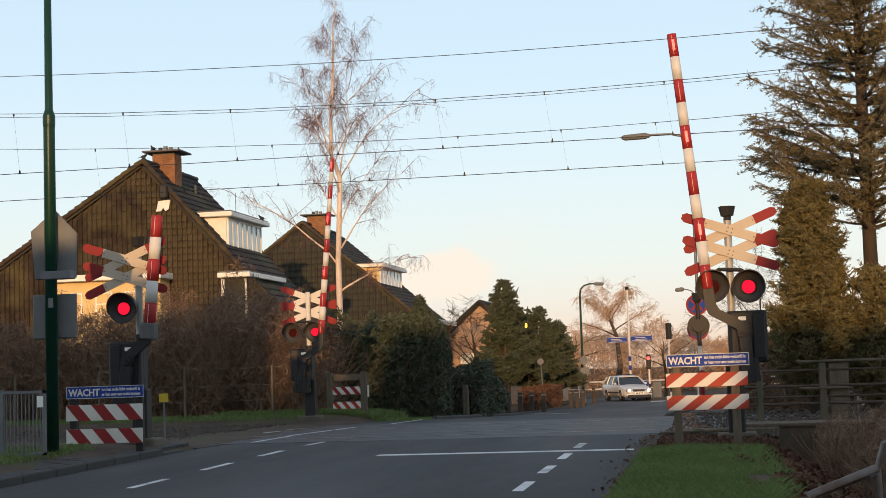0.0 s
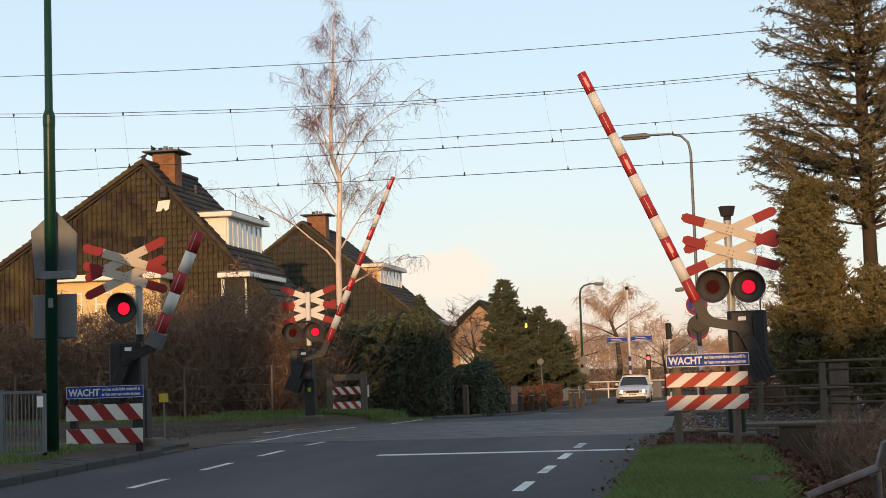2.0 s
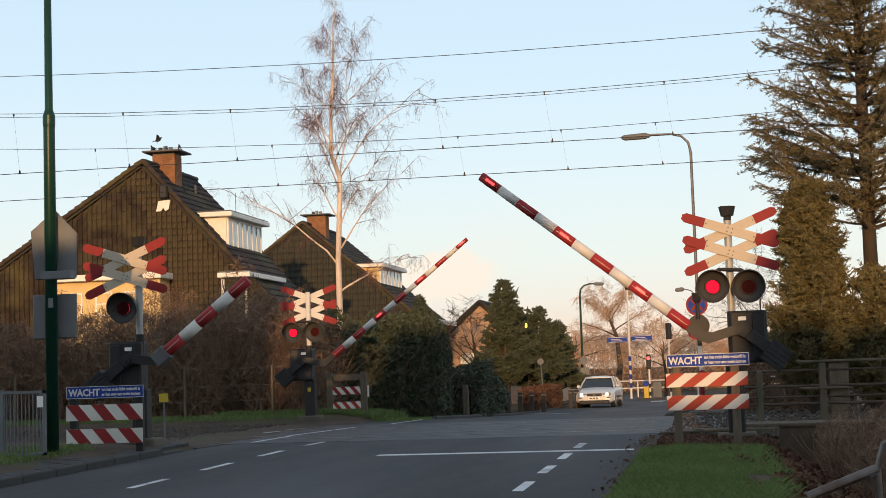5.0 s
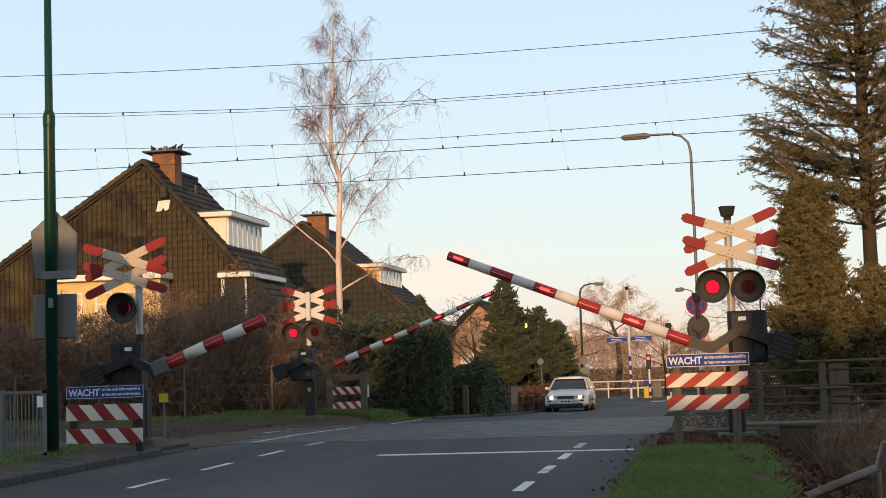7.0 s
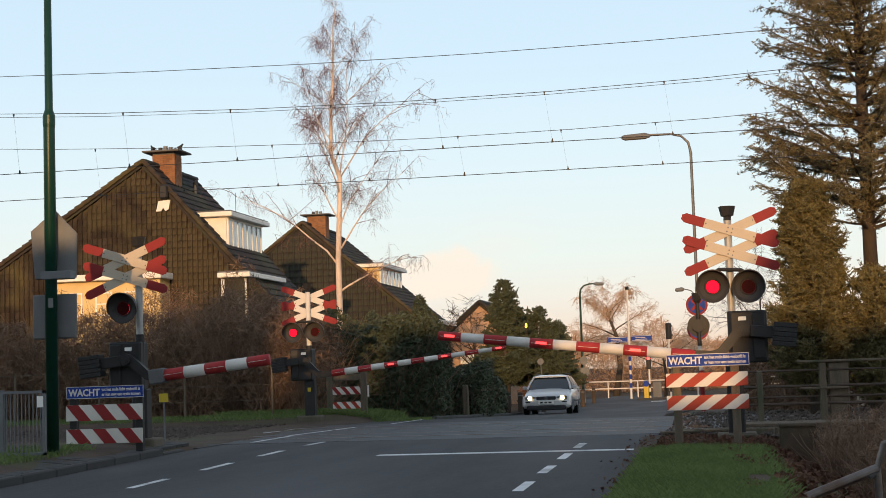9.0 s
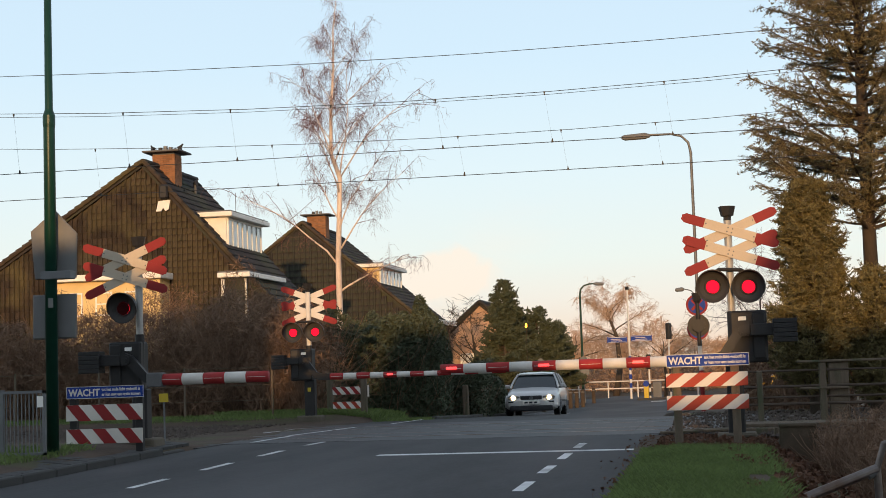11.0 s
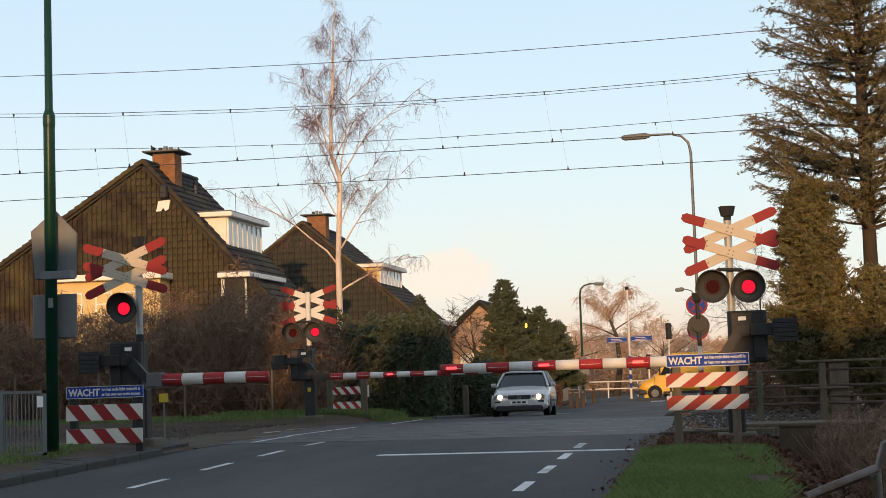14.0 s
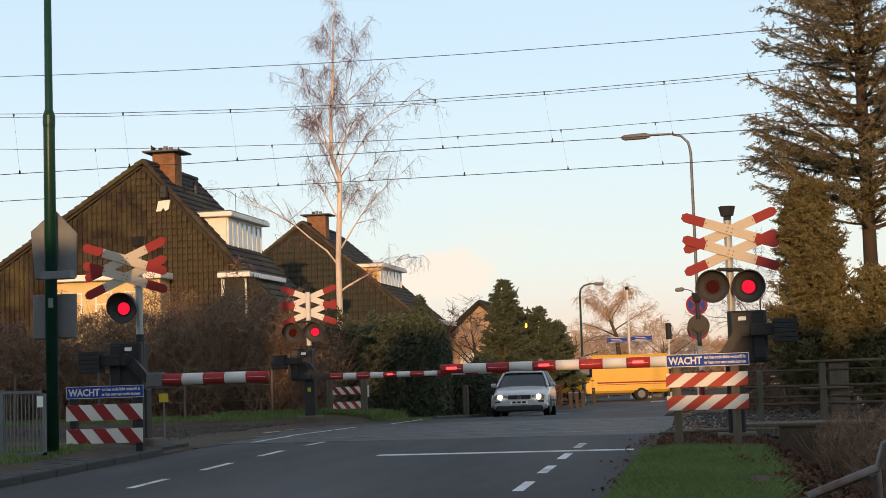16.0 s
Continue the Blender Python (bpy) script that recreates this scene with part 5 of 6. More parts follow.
gr = thing("guard_rail", pose(0, 99, -.85), "white tubular guard rail along the water", "guard rail")
for z in (.62, 1.08):
    part("rail", MB().tube([(-13, 0, z), (4, 0, z)], .04, 7), WHITE, gr)
for x in np.arange(-13, 4.1, 1.9):
    part("rail_post", MB().tube([(x, 0, -.2), (x, 0, 1.1)], .045, 7), WHITE, gr)
for x, y in ((-8.1, 58), (-7.85, 59.6), (-7.6, 61.2), (-7.3, 62.8), (-6.95, 70.5), (-6.8, 72), (-6.65, 73.5), (-7.0, 84)):
    b = thing("bollard", pose(x, y, road_z(y)), "dark square timber bollard beside the road", "bollard", "bollards")
    part("post", MB().box(-.09, .09, -.09, .09, -.2, .85, bevel=.03), BARK, b)
    part("band", MB().box(-.094, .094, -.094, .094, .7, .74), SIGNBACK, b)
gp = tagged(part("gate_post", MB().box(-.09, .09, -.09, .09, -.2, .95, bevel=.03), TIMBER, at=pose(-7.78, 46.3, -.2)), "weathered timber post beside the hedge", "post")
rs2 = thing("round_sign_post", pose(-8.1, 70, -.68, 0, -3, 0), "small round sign seen from behind on a thin post", "sign post")
part("pole", MB().tube([(0, 0, -.2), (0, 0, 2.3)], .025, 6), GALV, rs2)
part("sign", disc(MB(), 0, 0, 2.2, .15, .02, 18), SIGNBACK, rs2)
sf = thing("sign_post", pose(-7.7, 86.5, -.82), "grey backs of two small signs on a post", "sign post")
part("pole", MB().tube([(0, 0, -.2), (0, 0, 2.9)], .035, 6), GALV, sf)
part("sign", disc(MB(), 0, -.06, 2.4, .24, .02, 18), SIGNBACK, sf)
part("sign", MB().box(-.3, .3, -.06, -.04, 1.6, 2.0), SIGNBACK, sf)
am = thing("porch_lamp", pose(-9.2, 73.0, .2), "small glowing amber lamp among the fir boughs", "lamp")
part("globe", MB().tube([(0, 0, 2.98), (0, 0, 3.02), (0, 0, 3.14), (0, 0, 3.18)], [.02, .05, .05, .02], 8), AMBER, am)
part("stem", MB().tube([(0, .05, -1.0), (0, .05, 3.0)], .012, 6), BARK, am)
flag = thing("pennant_pole", pose(4.0, 35.0, 0), "thin red and white striped pole among the trees", "pole")
for i in range(9):
    part("pole_band", MB().tube([(0, 0, -.2 + i * .34), (0, 0, .14 + i * .34)], .035, 7), WHITE if i % 2 else RED, flag)

# kerbs, footway, road marks
kerb = thing("kerb", pose(0, 0, 0), "grey concrete kerb stones along the road", "kerb", kind="structure")
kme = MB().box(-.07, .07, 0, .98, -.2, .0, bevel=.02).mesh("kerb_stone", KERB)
for i in range(12):
    y = 12.4 + i * 1.0
    o = new("kerb_stone", kme)
    o.parent = kerb
    o.matrix_basis = pose(-8.93 + .0, y, road_z(y + .5) + .1 - (.07 if i > 10 else 0), math.degrees(math.atan(.0143)))
for i in range(40):
    y = 40 + i * 1.0
    o = new("kerb_stone", kme)
    o.parent = kerb
    o.matrix_basis = pose(FAR_L - .08, y, road_z(y + .5) + .09, -1.0)
walkway = thing("pavement", pose(0, 0, 0), "grey concrete paving slabs of the footway", "pavement", kind="structure")
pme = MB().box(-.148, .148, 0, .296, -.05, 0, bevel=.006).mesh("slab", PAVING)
for i in range(40):
    y = 13 + i * .3
    for j in range(4):
        o = new("slab", pme)
        o.parent = walkway
        o.matrix_basis = pose(-9.16 - j * .3, y, road_z(y) + .115 + .028 * j + random.uniform(-.004, .004), random.uniform(-.5, .5) + .8, 5 + random.uniform(-.5, .5))
mk2 = MB()
for (xa, ya), (xb, yb) in (((-9.76, 28.6), (-9.62, 30.0)), ((-9.7, 30.6), (-9.5, 33.1)), ((-8.43, 26.7), (-8.45, 29.4)), ((-8.54, 29.5), (-8.13, 33.6)), ((-7.8, 34.0), (-7.69, 39.1))):
    z = [road_z(ya) + .014, road_z(yb) + .014]
    mk2.add([(xa - .05, ya, z[0]), (xa + .05, ya, z[0]), (xb + .05, yb, z[1]), (xb - .05, yb, z[1])], [(0, 1, 2, 3)])
part("lane_dash", mk2, ROADPAINT, ROAD, "worn white guide lines over the crossing")
mk3 = MB()
for x0, x1, y0, y1 in ((-6.9, -5.0, 60.0, 60.35), (-6.9, -5.6, 56.5, 56.8), (-3.9, -3.2, 84, 86)):
    strip(mk3, x0, x1, [y0, y1], .006, .003)
part("give_way_mark", mk3, ROADPAINT, ROAD)
apron = MB()
strip(apron, -10.6, ROAD_L - .01, [25.0, 26.4], .01)
strip(apron, -10.6, -9.32, [26.42, 35.2], .006)
strip(apron, -10.6, FAR_L - .01, [35.22, 39.8], .004)
tagged(part("cycle_path", apron, ASPHALT), "dark asphalt cycle path over the tracks", "cycle path", kind="structure")
side = MB().box(-30, 25, 86.0, 97.5, -1.0, -.815)
tagged(part("cross_street", side, ASPHALT), "dark asphalt street crossing at the junction", "road", kind="structure")

# ---- overhead line ----
def sag(x, z, d):
    return z + d * ((x + 5.0) / 10.0) ** 2


def overhead(y, zc, zm, d, xs, label):
    t = thing("overhead_line", pose(0, y, 0), label, "overhead line", "overhead lines")
    part("contact_wire", MB().tube([(x, 0, zc) for x in range(-42, 33, 5)], .006, 6), COPPERWIRE, t)
    part("contact_wire", MB().tube([(x, .06, zc + .012) for x in range(-42, 33, 5)], .005, 6), COPPERWIRE, t)
    part("messenger_wire", MB().tube([(x, 0, sag(x, zm, d)) for x in range(-42, 33, 3)], .006, 6), COPPERWIRE, t)
    if d > .3:
        part("messenger_wire", MB().tube([(x, .05, sag(x, zm - .045, d * .93)) for x in range(-42, 33, 3)], .0045, 6), COPPERWIRE, t)
    for x in xs:
        drop = part("dropper", MB().tube([(x, 0, sag(x, zm, d)), (x + .12, 0, zc)], .0018, 4), COPPERWIRE, t)
        part("clip", MB().prism([(x - .005, sag(x, zm, d) - .06), (x + .005, sag(x, zm, d) - .06), (x + .02, sag(x, zm, d) + .012), (x - .02, sag(x, zm, d) + .012)], -.012, .012), IRON, drop)
        part("clip", MB().prism([(x + .095, zc - .01), (x + .145, zc - .01), (x + .125, zc + .07), (x + .115, zc + .07)], -.012, .012), IRON, drop)
    return t


overhead(28.7, 5.46, 6.42, .33, (-13.95, -11.6, -9.35, -7.3, -5.22, -3.1, -.83, 1.3, 3.4), "contact and messenger wires over the near track")
overhead(32.7, 5.44, 6.3, .28, (-13.9, -11.9, -9.7, -7.6, -5.47, -3.2, -1.17, .95, 3.2), "contact and messenger wires over the far track")
fd = thing("feeder_wire", pose(0, 26, 0), "single bare feeder wire above the tracks", "wire")
part("wire", MB().tube([(x, 0, 6.69 + .22 * ((x + 3.6) / 10) ** 2) for x in range(-40, 34, 3)], .0055, 6), COPPERWIRE, fd)
for x in (-42, 32):
    pt = thing("catenary_mast", pose(x, 30.7, 0), "grey steel portal carrying the overhead wires", "catenary mast", "catenary masts")
    for y in (-5.2, 5.2):
        part("column", MB().box(-.12, .12, y - .12, y + .12, -1.5, 9.5, bevel=.02), GALV, pt)
    part("beam", MB().box(-.1, .1, -5.3, 5.3, 9.2, 9.45, bevel=.02), GALV, pt)
    for y in (-4.7, -2.0, 2.0):
        part("hanger", MB().tube([(0, y, 5.4), (0, y, 9.3)], .04, 6), GALV, pt)


def build_pigeon(at):
    """A small dark bird: body, head, tail, two legs and two wings hinged at the shoulders."""
    t = thing("pigeon", at, "small dark bird about the roof and chimney", "bird", "birds")
    part("body", MB().tube([(-.1, 0, .1), (-.06, 0, .1), (.02, 0, .12), (.08, 0, .155), (.105, 0, .18)], [.02, .04, .055, .045, .025], 8), IRON, t, smooth=True)
    part("head", MB().tube([(.085, 0, .165), (.105, 0, .2), (.125, 0, .215), (.16, 0, .21)], [.028, .033, .028, .005], 7), IRON, t, smooth=True)
    part("tail", MB().prism([(-.2, .05), (-.08, .09), (-.08, .105), (-.2, .065)], -.03, .03), IRON, t)
    for s in (-1, 1):
        part("leg", MB().tube([(.0, s * .02, -.01), (.0, s * .02, .09)], .006, 5), IRON, t)
    wings = []
    for s in (-1, 1):
        v = [(.06, 0, .004), (.075, s * .1, .006), (.03, s * .2, .004), (-.03, s * .24, 0), (-.05, s * .12, 0), (-.07, 0, 0)]
        n = len(v)
        v = v + [(x, y, z - .01) for x, y, z in v]
        f = [tuple(range(n)), tuple(range(2 * n - 1, n - 1, -1))] + [(k, k + n, (k + 1) % n + n, (k + 1) % n) for k in range(n)]
        wings.append((part("wing", MB().add(v, f), IRON, t, at=pose(.0, s * .03, .14)), s))
    return t, wings


ROOF_BIRD = build_pigeon(pose(-20.24, 51.95, 9.19))
FLYING_BIRD = build_pigeon(pose(-17.45, 57.2, 7.31))
CAP_BIRD = build_pigeon(pose(-20.38, 53.3, 9.69, 0, 0, 150))
# time, place, heading
ROOF_BIRD_WAY = [
    (0.0, (-20.24, 51.95, 9.19), 20), (4.5, (-20.24, 51.95, 9.19), 20), (4.9, (-20.00, 52.30, 9.70), 20), (5.4, (-19.45, 52.90, 10.00), 10), (5.9, (-19.64, 53.40, 9.69), 0), (7.6, (-19.64, 53.40, 9.69), 0), (7.9, (-19.10, 54.00, 9.70), 10), (8.3, (-19.51, 55.40, 8.63), 60), (16.0, (-19.51, 55.40, 8.63), 60)]
FLYING_BIRD_WAY = [
    (0.0, (-17.45, 57.20, 7.31), 170), (2.8, (-17.45, 57.20, 7.31), 170), (3.0, (-17.42, 57.00, 7.69), 170), (3.3, (-17.92, 56.40, 8.19), 170), (3.7, (-18.73, 55.40, 8.93), 170), (4.0, (-19.07, 54.60, 9.52), 170), (4.2, (-19.07, 53.80, 9.81), 170), (4.4, (-19.39, 53.40, 9.69), 160), (5.6, (-19.39, 53.40, 9.69), 80), (6.8, (-19.39, 53.40, 9.69), 0), (11.2, (-19.39, 53.40, 9.69), 0), (11.3, (-18.92, 53.80, 9.76), -5), (11.5, (-18.87, 54.60, 9.53), -5), (11.7, (-18.74, 55.50, 9.14), -5), (11.9, (-18.55, 56.60, 8.55), -5), (12.1, (-18.51, 58.20, 7.96), -5), (12.4, (-18.76, 61.00, 7.04), -5), (13.4, (-16.20, 64.60, -0.30), -5), (16.0, (-16.20, 64.60, -0.30), -5)]
ROOF_BIRD_FLIGHTS, FLYING_BIRD_FLIGHTS = ((4.5, 5.9), (7.6, 8.3)), ((2.8, 4.4), (11.2, 13.4))


def wing_rows(s, flights):
    """Folded along the flanks at rest, beating about eight times a second in flight."""
    def hinge(a):
        return pose(.0, s * .03, .14, s * a, 0, 0)
    out = [(0.0, hinge(-72))]
    for a, b in flights:
        out.append((a, hinge(-72)))
        t, k = a + .06, 0
        while t < b - .06:
            out.append((t, hinge((10, 45, 5, -35)[k % 4])))
            t, k = t + .05, k + 1
        out.append((b, hinge(-72)))
    return out + [(16.0, hinge(-72))]


# ---- vehicles ----
def loft(stations, ring):
    """A closed body through rings of points, one ring a station."""
    n = len(ring(*stations[0]))
    v = [p for s in stations for p in ring(*s)]
    f = [(i * n + k, (i + 1) * n + k, (i + 1) * n + (k + 1) % n, i * n + (k + 1) % n) for i in range(len(stations) - 1) for k in range(n)]
    f += [tuple(range(n)), tuple(range(len(stations) * n - 1, (len(stations) - 1) * n - 1, -1))]
    return MB().add(v, f)


def body_ring(y, w, z0, z1, crown=.03):
    h = z1 - z0
    half = [(0, z0), (.8 * w, z0), (.96 * w, z0 + .18 * h), (w, z0 + .45 * h), (.985 * w, z0 + .72 * h), (.93 * w, z0 + .93 * h), (.8 * w, z1), (.4 * w, z1 + crown * .8), (0, z1 + crown)]
    return [(x, y, z) for x, z in half] + [(-x, y, z) for x, z in half[-2:0:-1]]


def wheel(parent, x, y, r, w, name="wheel"):
    s = 1 if x > 0 else -1
    wh = part(name, MB().tube([(x - s * w, y, r), (x - s * w * .92, y, r), (x - s * w * .08, y, r), (x, y, r)], [r * .86, r, r, r * .86], 22), RUBBER, parent)
    rim = MB().tube([(x - s * .02, y, r), (x + s * .012, y, r)], [r * .66, r * .6], 18)
    for k in range(6):
        a = k * math.pi / 3
        rim.tube([(x + s * .02, y, r), (x + s * .02, y + math.cos(a) * r * .55, r + math.sin(a) * r * .55)], .03, 5)
    part("rim", rim, GALV, wh)
    return wh


def build_car():
    t = thing("car", pose(-6, 46, 0), "silver estate car with lit headlights waiting at the crossing", "car", "vehicles")
    st = [(0, .6, .34, .56), (.05, .74, .24, .63), (.16, .82, .2, .69), (.4, .855, .19, .76), (.75, .87, .19, .83), (1.2, .873, .19, .91), (1.5, .873, .19, .94), (2.6, .873, .19, .96), (3.7, .873, .2, .98), (4.3, .86, .24, .99), (4.55, .83, .3, .96), (4.66, .74, .36, .85)]
    body = part("body", loft(st, body_ring), SILVER, t, smooth=True)
    gst = [(1.22, .72, .86, .93), (1.95, .6, .88, 1.38), (2.3, .595, .88, 1.425), (3.3, .59, .88, 1.425), (4.0, .58, .88, 1.385), (4.2, .57, .88, 1.34), (4.52, .68, .88, .98)]

    def ring(y, wt, z0, z1):
        wb = .79
        return [(wb, y, z0), (wb - (wb - wt) * .12, y, z0 + (z1 - z0) * .2), (wt, y, z1 - .02), (wt * .7, y, z1), (-wt * .7, y, z1), (-wt, y, z1 - .02), (-(wb - (wb - wt) * .12), y, z0 + (z1 - z0) * .2), (-wb, y, z0)]
    part("glasshouse", loft(gst, ring), CARGLASS, t, "dark tinted glasshouse", smooth=False)
    roof = [(1.86, .58, 1.36, 1.395), (2.3, .61, 1.41, 1.45), (3.3, .605, 1.41, 1.452), (4.05, .59, 1.36, 1.405), (4.25, .57, 1.32, 1.35)]
    part("roof", loft(roof, lambda y, w, a, b: [(w, y, a), (w * .95, y, b - .01), (w * .5, y, b + .012), (-w * .5, y, b + .012), (-w * .95, y, b - .01), (-w, y, a)]), SILVER, t, smooth=False)
    for s in (-1, 1):
        for a, b, r in (((.79, 1.2, .92), (.6, 1.95, 1.39), .035), ((.8, 2.55, .93), (.61, 2.6, 1.42), .03), ((.8, 3.55, .95), (.61, 3.5, 1.41), .035), ((.78, 4.5, .97), (.58, 4.15, 1.36), .06)):
            part("pillar", MB().tube([(s * a[0], a[1], a[2]), (s * (a[0] * .5 + b[0] * .5 + .02), (a[1] + b[1]) / 2, (a[2] + b[2]) / 2), (s * b[0], b[1], b[2])], r, 6), SILVER, t)
        part("roof_rail", MB().tube([(s * .54, 2.1, 1.45), (s * .55, 2.2, 1.5), (s * .55, 3.8, 1.5), (s * .53, 3.95, 1.44)], .016, 6), PLASTIC, t)
        mir = part("mirror", MB().box(*sorted((s * .84, s * 1.0)), 1.5, 1.62, .92, 1.05, bevel=.03), SILVER, t)
        part("mirror_stalk", MB().tube([(s * .8, 1.56, .93), (s * .88, 1.56, .95)], .02, 5), PLASTIC, mir)
        hl = part("headlight", MB().prism([(s * .36, .52), (s * .74, .54), (s * .76, .63), (s * .68, .68), (s * .38, .645)][::s], .01 + .0, .14), SIGNBACK, t, "clear headlight unit")
        part("lit_bulb", disc(MB(), s * .58, -.015, .605, .075, .016, 16), HEADLIGHT, hl, "bright lit headlight bulb")
        part("fog_strip", MB().box(*sorted((s * .36, s * .74)), -.045, .08, .44, .485), PLASTIC, t)
        part("side_trim", MB().box(*sorted((s * .868, s * .888)), .9, 3.9, .46, .53, bevel=.008), PLASTIC, t)
        for y in (.78, 3.53):
            part("wheel_arch", MB().tube([(s * .875, y + .36 * math.cos(a), .31 + .36 * math.sin(a)) for a in (math.pi * k / 10 for k in range(11))], .022, 5), SILVER, t)
            wheel(t, s * .868, y, .315, .2)
            # black disc stands for the shade inside the arch
            part("arch_shadow", disc(MB(), 0, 0, 0, .345, .012, 20), RUBBER, t, at=pose(s * .862, y, .32, 0, 0, 90))
    part("grille", MB().box(-.35, .35, -.02, .06, .535, .66, bevel=.02), PLASTIC, t, "dark grille with a round badge")
    part("badge", disc(MB(), 0, -.02, .59, .06, .02, 16), GALV, t)
    part("bumper", loft([(-.06, .5, .3, .5), (-.02, .74, .24, .52), (.12, .83, .2, .52), (.3, .86, .2, .5)], lambda y, w, a, b: body_ring(y, w, a, b, .0)), SILVER, t)
    part("lower_intake", MB().box(-.7, .7, -.085, .1, .17, .35, bevel=.04), PLASTIC, t)
    pl = part("number_plate", MB().box(-.27, .27, -.1, -.055, .385, .5), WOODWHITE, t, "plain number plate with dark bars")
    for k in range(3):
        part("plate_bar", MB().box(-.21 + k * .15, -.1 + k * .15, -.104, -.099, .415, .47), PLASTIC, pl)
    for s in (-.3, .12):
        part("wiper", MB().tube([(s, 1.27, .945), (s + .4, 1.36, 1.0)], .008, 4), PLASTIC, t)
    return t


def build_van():
    t = thing("van", pose(0, 90, 0), "yellow high-roofed delivery van with a thin red stripe", "van", "vehicles")
    st = [(0, .7, .4, .75), (.06, .88, .3, .95), (.35, .96, .28, 1.12), (.8, .98, .28, 1.22), (1.05, .98, .28, 1.35)]
    part("bonnet", loft(st, body_ring), VANYELLOW, t, smooth=True)
    cab = [(.85, .9, 1.1, 1.28), (1.15, .9, .9, 1.65), (1.55, .88, .6, 2.15), (1.85, .88, .5, 2.4), (2.0, .9, .5, 2.5)]
    part("cab", loft(cab, lambda y, w, a, b: [(w, y, a), (w * .98, y, a + (b - a) * .5), (w * .9, y, b - .06), (w * .7, y, b), (-w * .7, y, b), (-w * .9, y, b - .06), (-w * .98, y, a + (b - a) * .5), (-w, y, a)]), VANYELLOW, t)
    part("cab_lower", MB().box(-.98, .98, .9, 2.2, .3, 1.4, bevel=.05), VANYELLOW, t)
    part("cargo_box", MB().box(-1.0, 1.0, 1.9, 6.6, .45, 2.68, bevel=.14), VANYELLOW, t)
    part("windscreen", slab(MB(), (-.72, 1.0, 1.5), (.72, 1.0, 1.5), (.68, 1.62, 2.28), (-.68, 1.62, 2.28), .04), CARGLASS, t)
    part("front_bumper", MB().box(-.95, .95, -.06, .5, .3, .62, bevel=.08), PLASTIC, t)
    part("grille", MB().box(-.5, .5, -.02, .1, .68, .86, bevel=.03), PLASTIC, t)
    for s in (-1, 1):
        part("side_window", MB().prism([(1.25, 1.42), (2.05, 1.42), (2.05, 2.05), (1.62, 2.05)], -.01, .01, pose(s * .965, 0, 0, 0, 0, 90)), CARGLASS, t)
        part("mirror", MB().box(*sorted((s * 1.0, s * 1.2)), 1.2, 1.28, 1.4, 1.8, bevel=.03), PLASTIC, t)
        part("red_stripe", MB().box(*sorted((s * .998, s * 1.006)), 2.3, 6.4, 1.02, 1.1), RED, t)
        part("thin_stripe", MB().box(*sorted((s * .998, s * 1.005)), 2.3, 6.4, .93, .96), RED, t)
        part("sill", MB().box(*sorted((s * .9, s * 1.0)), 1.4, 4.2, .32, .46, bevel=.02), PLASTIC, t)
        part("headlight", MB().box(*sorted((s * .56, s * .86)), -.02, .2, .72, .95, bevel=.04), SIGNBACK, t)
        part("door_handle", MB().box(*sorted((s * .99, s * 1.02)), 1.95, 2.1, 1.18, 1.24), PLASTIC, t)
        for y in (.92, 4.85):
            # flat black disc paints the shade inside the wheel arch
            part("wheel_arch", disc(MB(), 0, 0, 0, .43, .02, 20), RUBBER, t, at=pose(s * .99, y, .4, 0, 0, 90))
            wheel(t, s * 1.02, y, .36, .24)
    return t


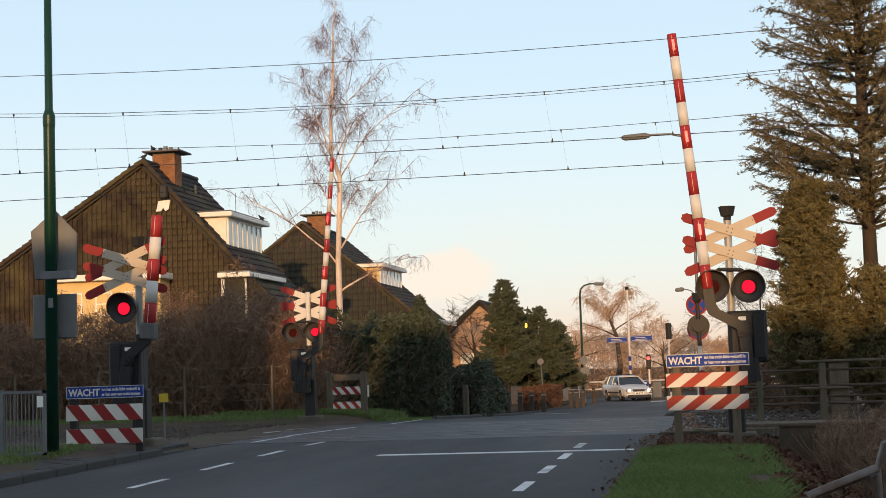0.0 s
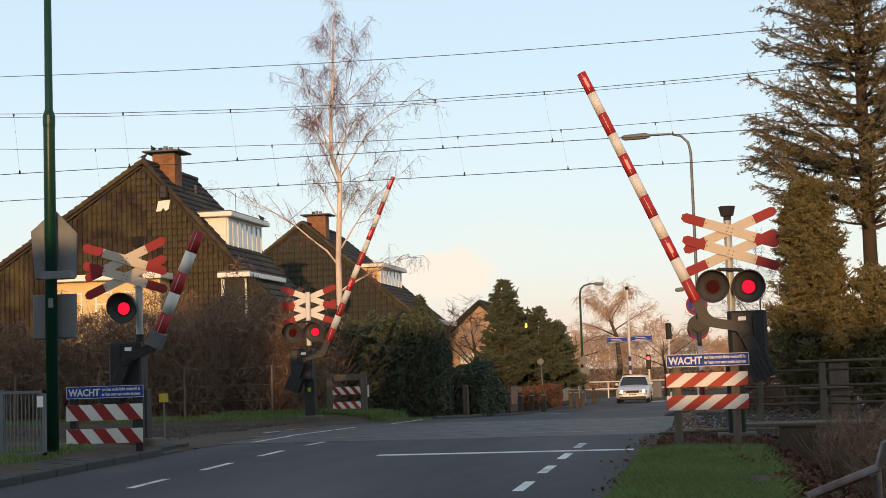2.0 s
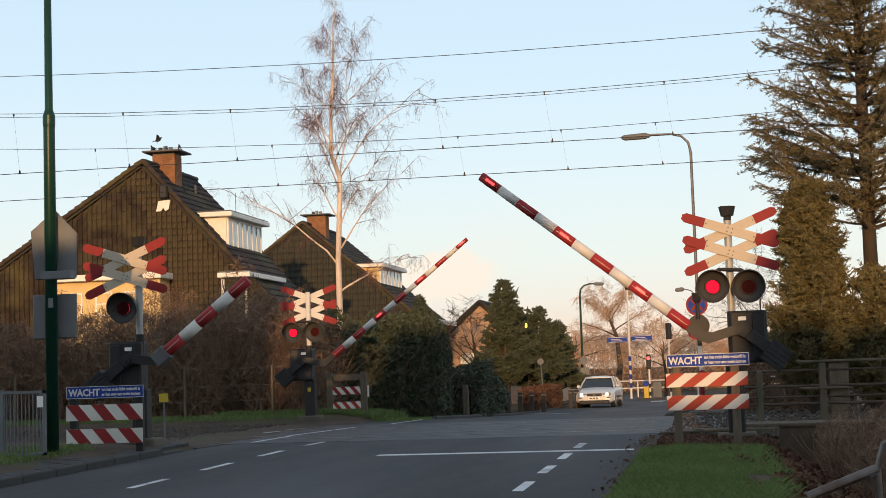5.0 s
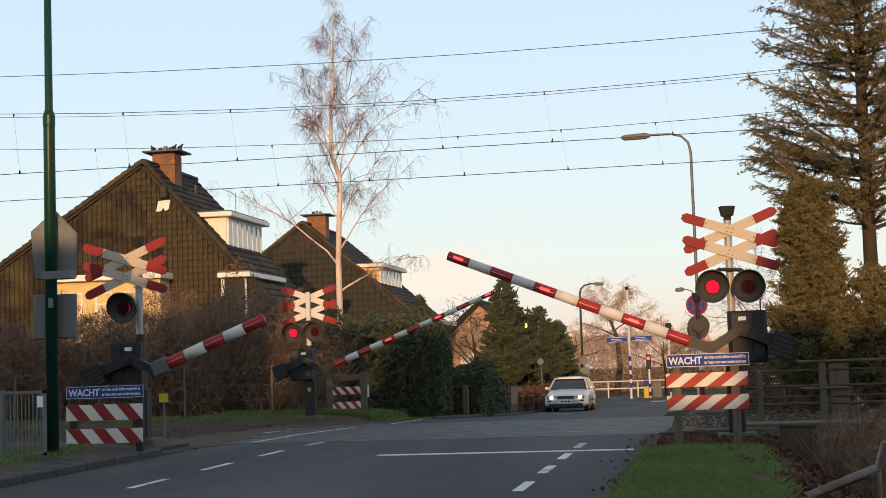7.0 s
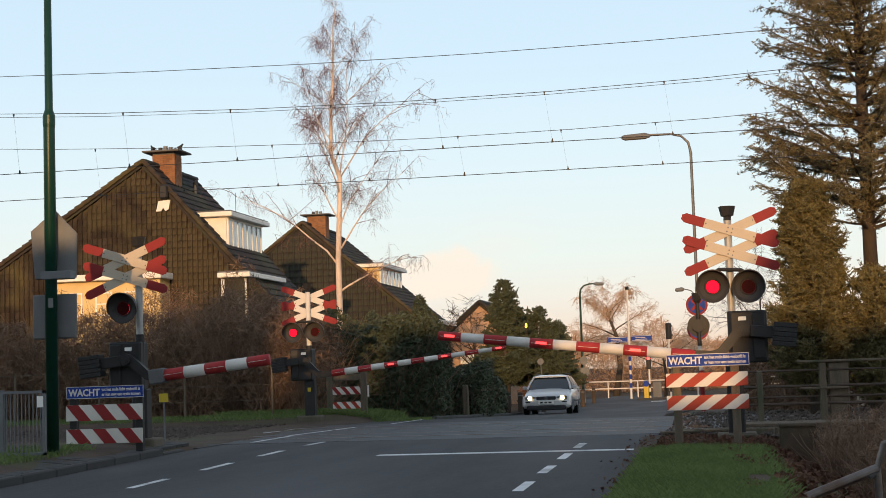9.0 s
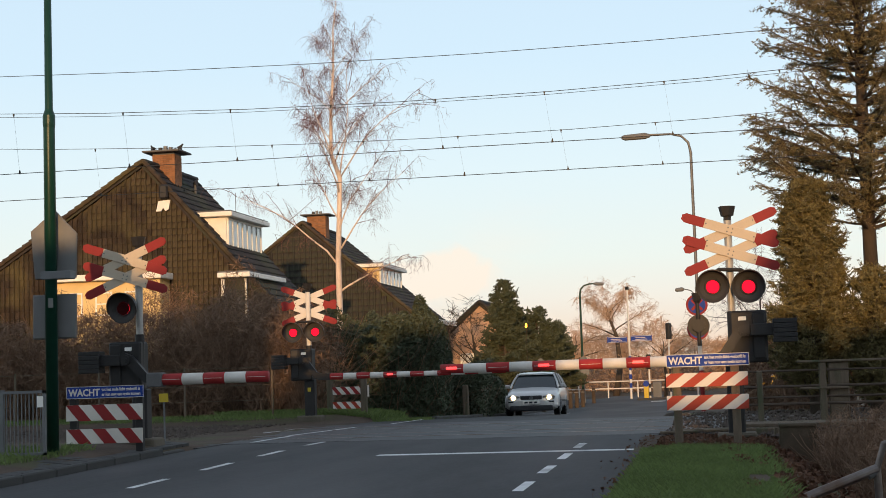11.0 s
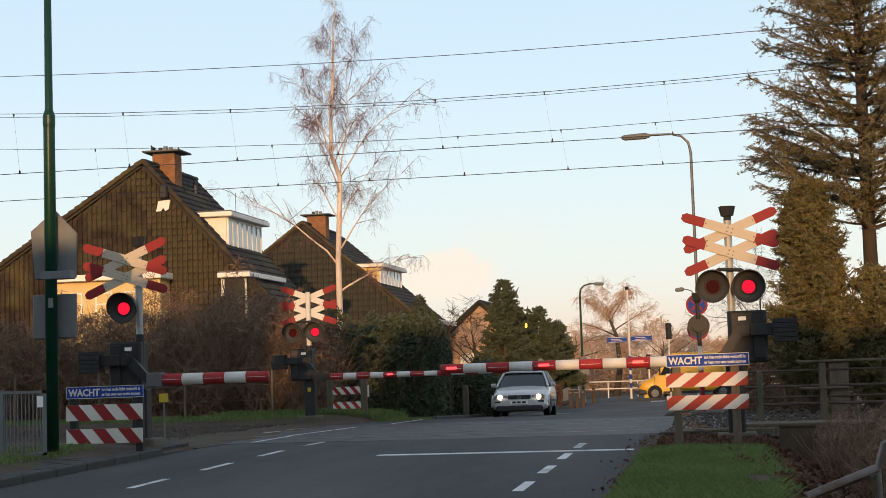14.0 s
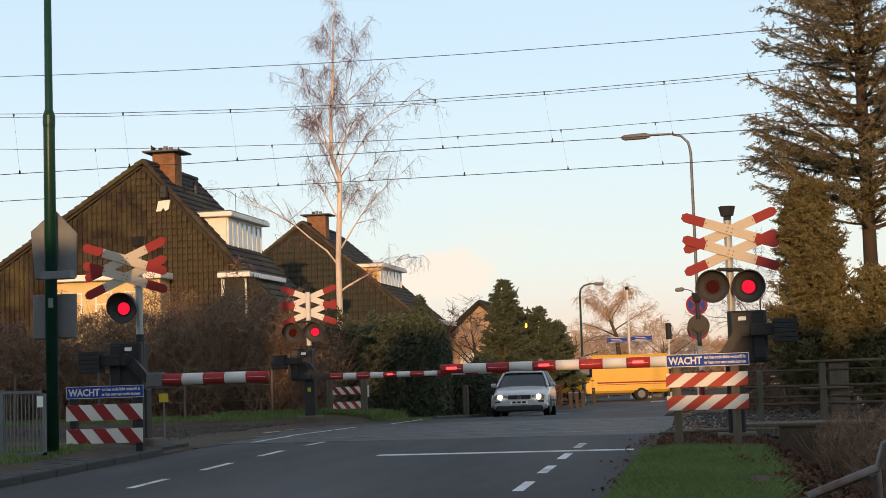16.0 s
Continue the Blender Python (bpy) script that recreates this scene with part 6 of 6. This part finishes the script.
CAR = build_car()
VAN = build_van()
CAR_ROWS = [(t, pose(x, y, road_z(y + 1.5) + .01, dz, 0, a)) for t, x, y, dz, a in (
    (0.0, -4.75, 88.0, 0, 21), (0.5, -4.6, 86.3, 0, 17), (1.0, -4.5, 84.4, 0, 10), (1.5, -4.59, 82.4, 0, 4), (2.0, -4.7, 80.9, 0, 0), (2.5, -4.91, 79.3, 0, -3), (3.0, -5.1, 77.8, 0, -3), (3.5, -5.28, 76.2, 0, -3), (4.0, -5.5, 74.6, -.5, -3),
    (5.5, -6.0, 68.2, -.7, -2), (7.0, -6.29, 61.8, -1, 0), (8.0, -6.3, 57.9, -1.1, .5), (9.0, -6.25, 54.5, -1.2, 1), (10.3, -6.15, 50.7, -1.3, 1.5), (11.5, -6.07, 47.76, -1.4, 2), (12.0, -6.05, 46.5, -1.4, 2.5), (12.5, -6.05, 45.8, -1.4, 2.6), (12.8, -6.05, 45.71, -1.4, 2.6), (16.0, -6.05, 45.71, -1.4, 2.6))]
VAN_ROWS = [(0.0, pose(28.4, 91.6, -.81, 0, 0, -86)), (8.0, pose(9.2, 91.5, -.81, 0, 0, -86)), (13.0, pose(-2.6, 91.4, -.81, 0, 0, -86)), (14.0, pose(-4.96, 91.2, -.81, 0, 0, -84)), (15.0, pose(-7.3, 90.8, -.81, 0, 0, -83)), (16.0, pose(-9.65, 90.3, -.81, 0, 0, -82))]
# ---- what moves ----
def lamp_windows(period, first=0.39, half=0.14, t_end=16.0):
    return [(first + period * k - half, first + period * k + half) for k in range(30) if 0.1 < first + period * k - half < t_end - 0.1]


def motions():
    for ob, spec, place in MOVES:
        if ob.name.startswith("boom"):
            x, y, z = place
            walk(ob, [(t, pose(x, y, z, 0, -spec * a, 0)) for t, a in BOOM_ANGLES])
        else:
            i, n, ph = spec
            closed, opened = pose(0, place - 0.03, 0), pose(0, place + 0.03, 0)
            rows = []
            inside = opened if (n == 2 and i == 0) else closed
            outside = closed if inside is opened else opened
            rows.append((0.0, outside))
            for a, b in (lamp_windows(0.6585, 0.43, 0.10) if n == 1 else lamp_windows(0.672)):
                rows += [(a - 0.02, outside), (a + 0.02, inside)]
                b = min(b, 15.92)
                rows += [(b - 0.02, inside), (b + 0.02, outside)]
            rows.append((16.0, rows[-1][1]))
            walk(ob, rows)
    for (bird, wings), way, flights in ((ROOF_BIRD, ROOF_BIRD_WAY, ROOF_BIRD_FLIGHTS), (FLYING_BIRD, FLYING_BIRD_WAY, FLYING_BIRD_FLIGHTS)):
        walk(bird, [(t, pose(*p, 0, 0, h)) for t, p, h in way])
        for wing, s in wings:
            walk(wing, wing_rows(s, flights))
    for wing, s in CAP_BIRD[1]:
        wing.matrix_basis = pose(.0, s * .03, .14, s * -72, 0, 0)
    walk(CAR, CAR_ROWS)
    walk(VAN, VAN_ROWS)


motions()
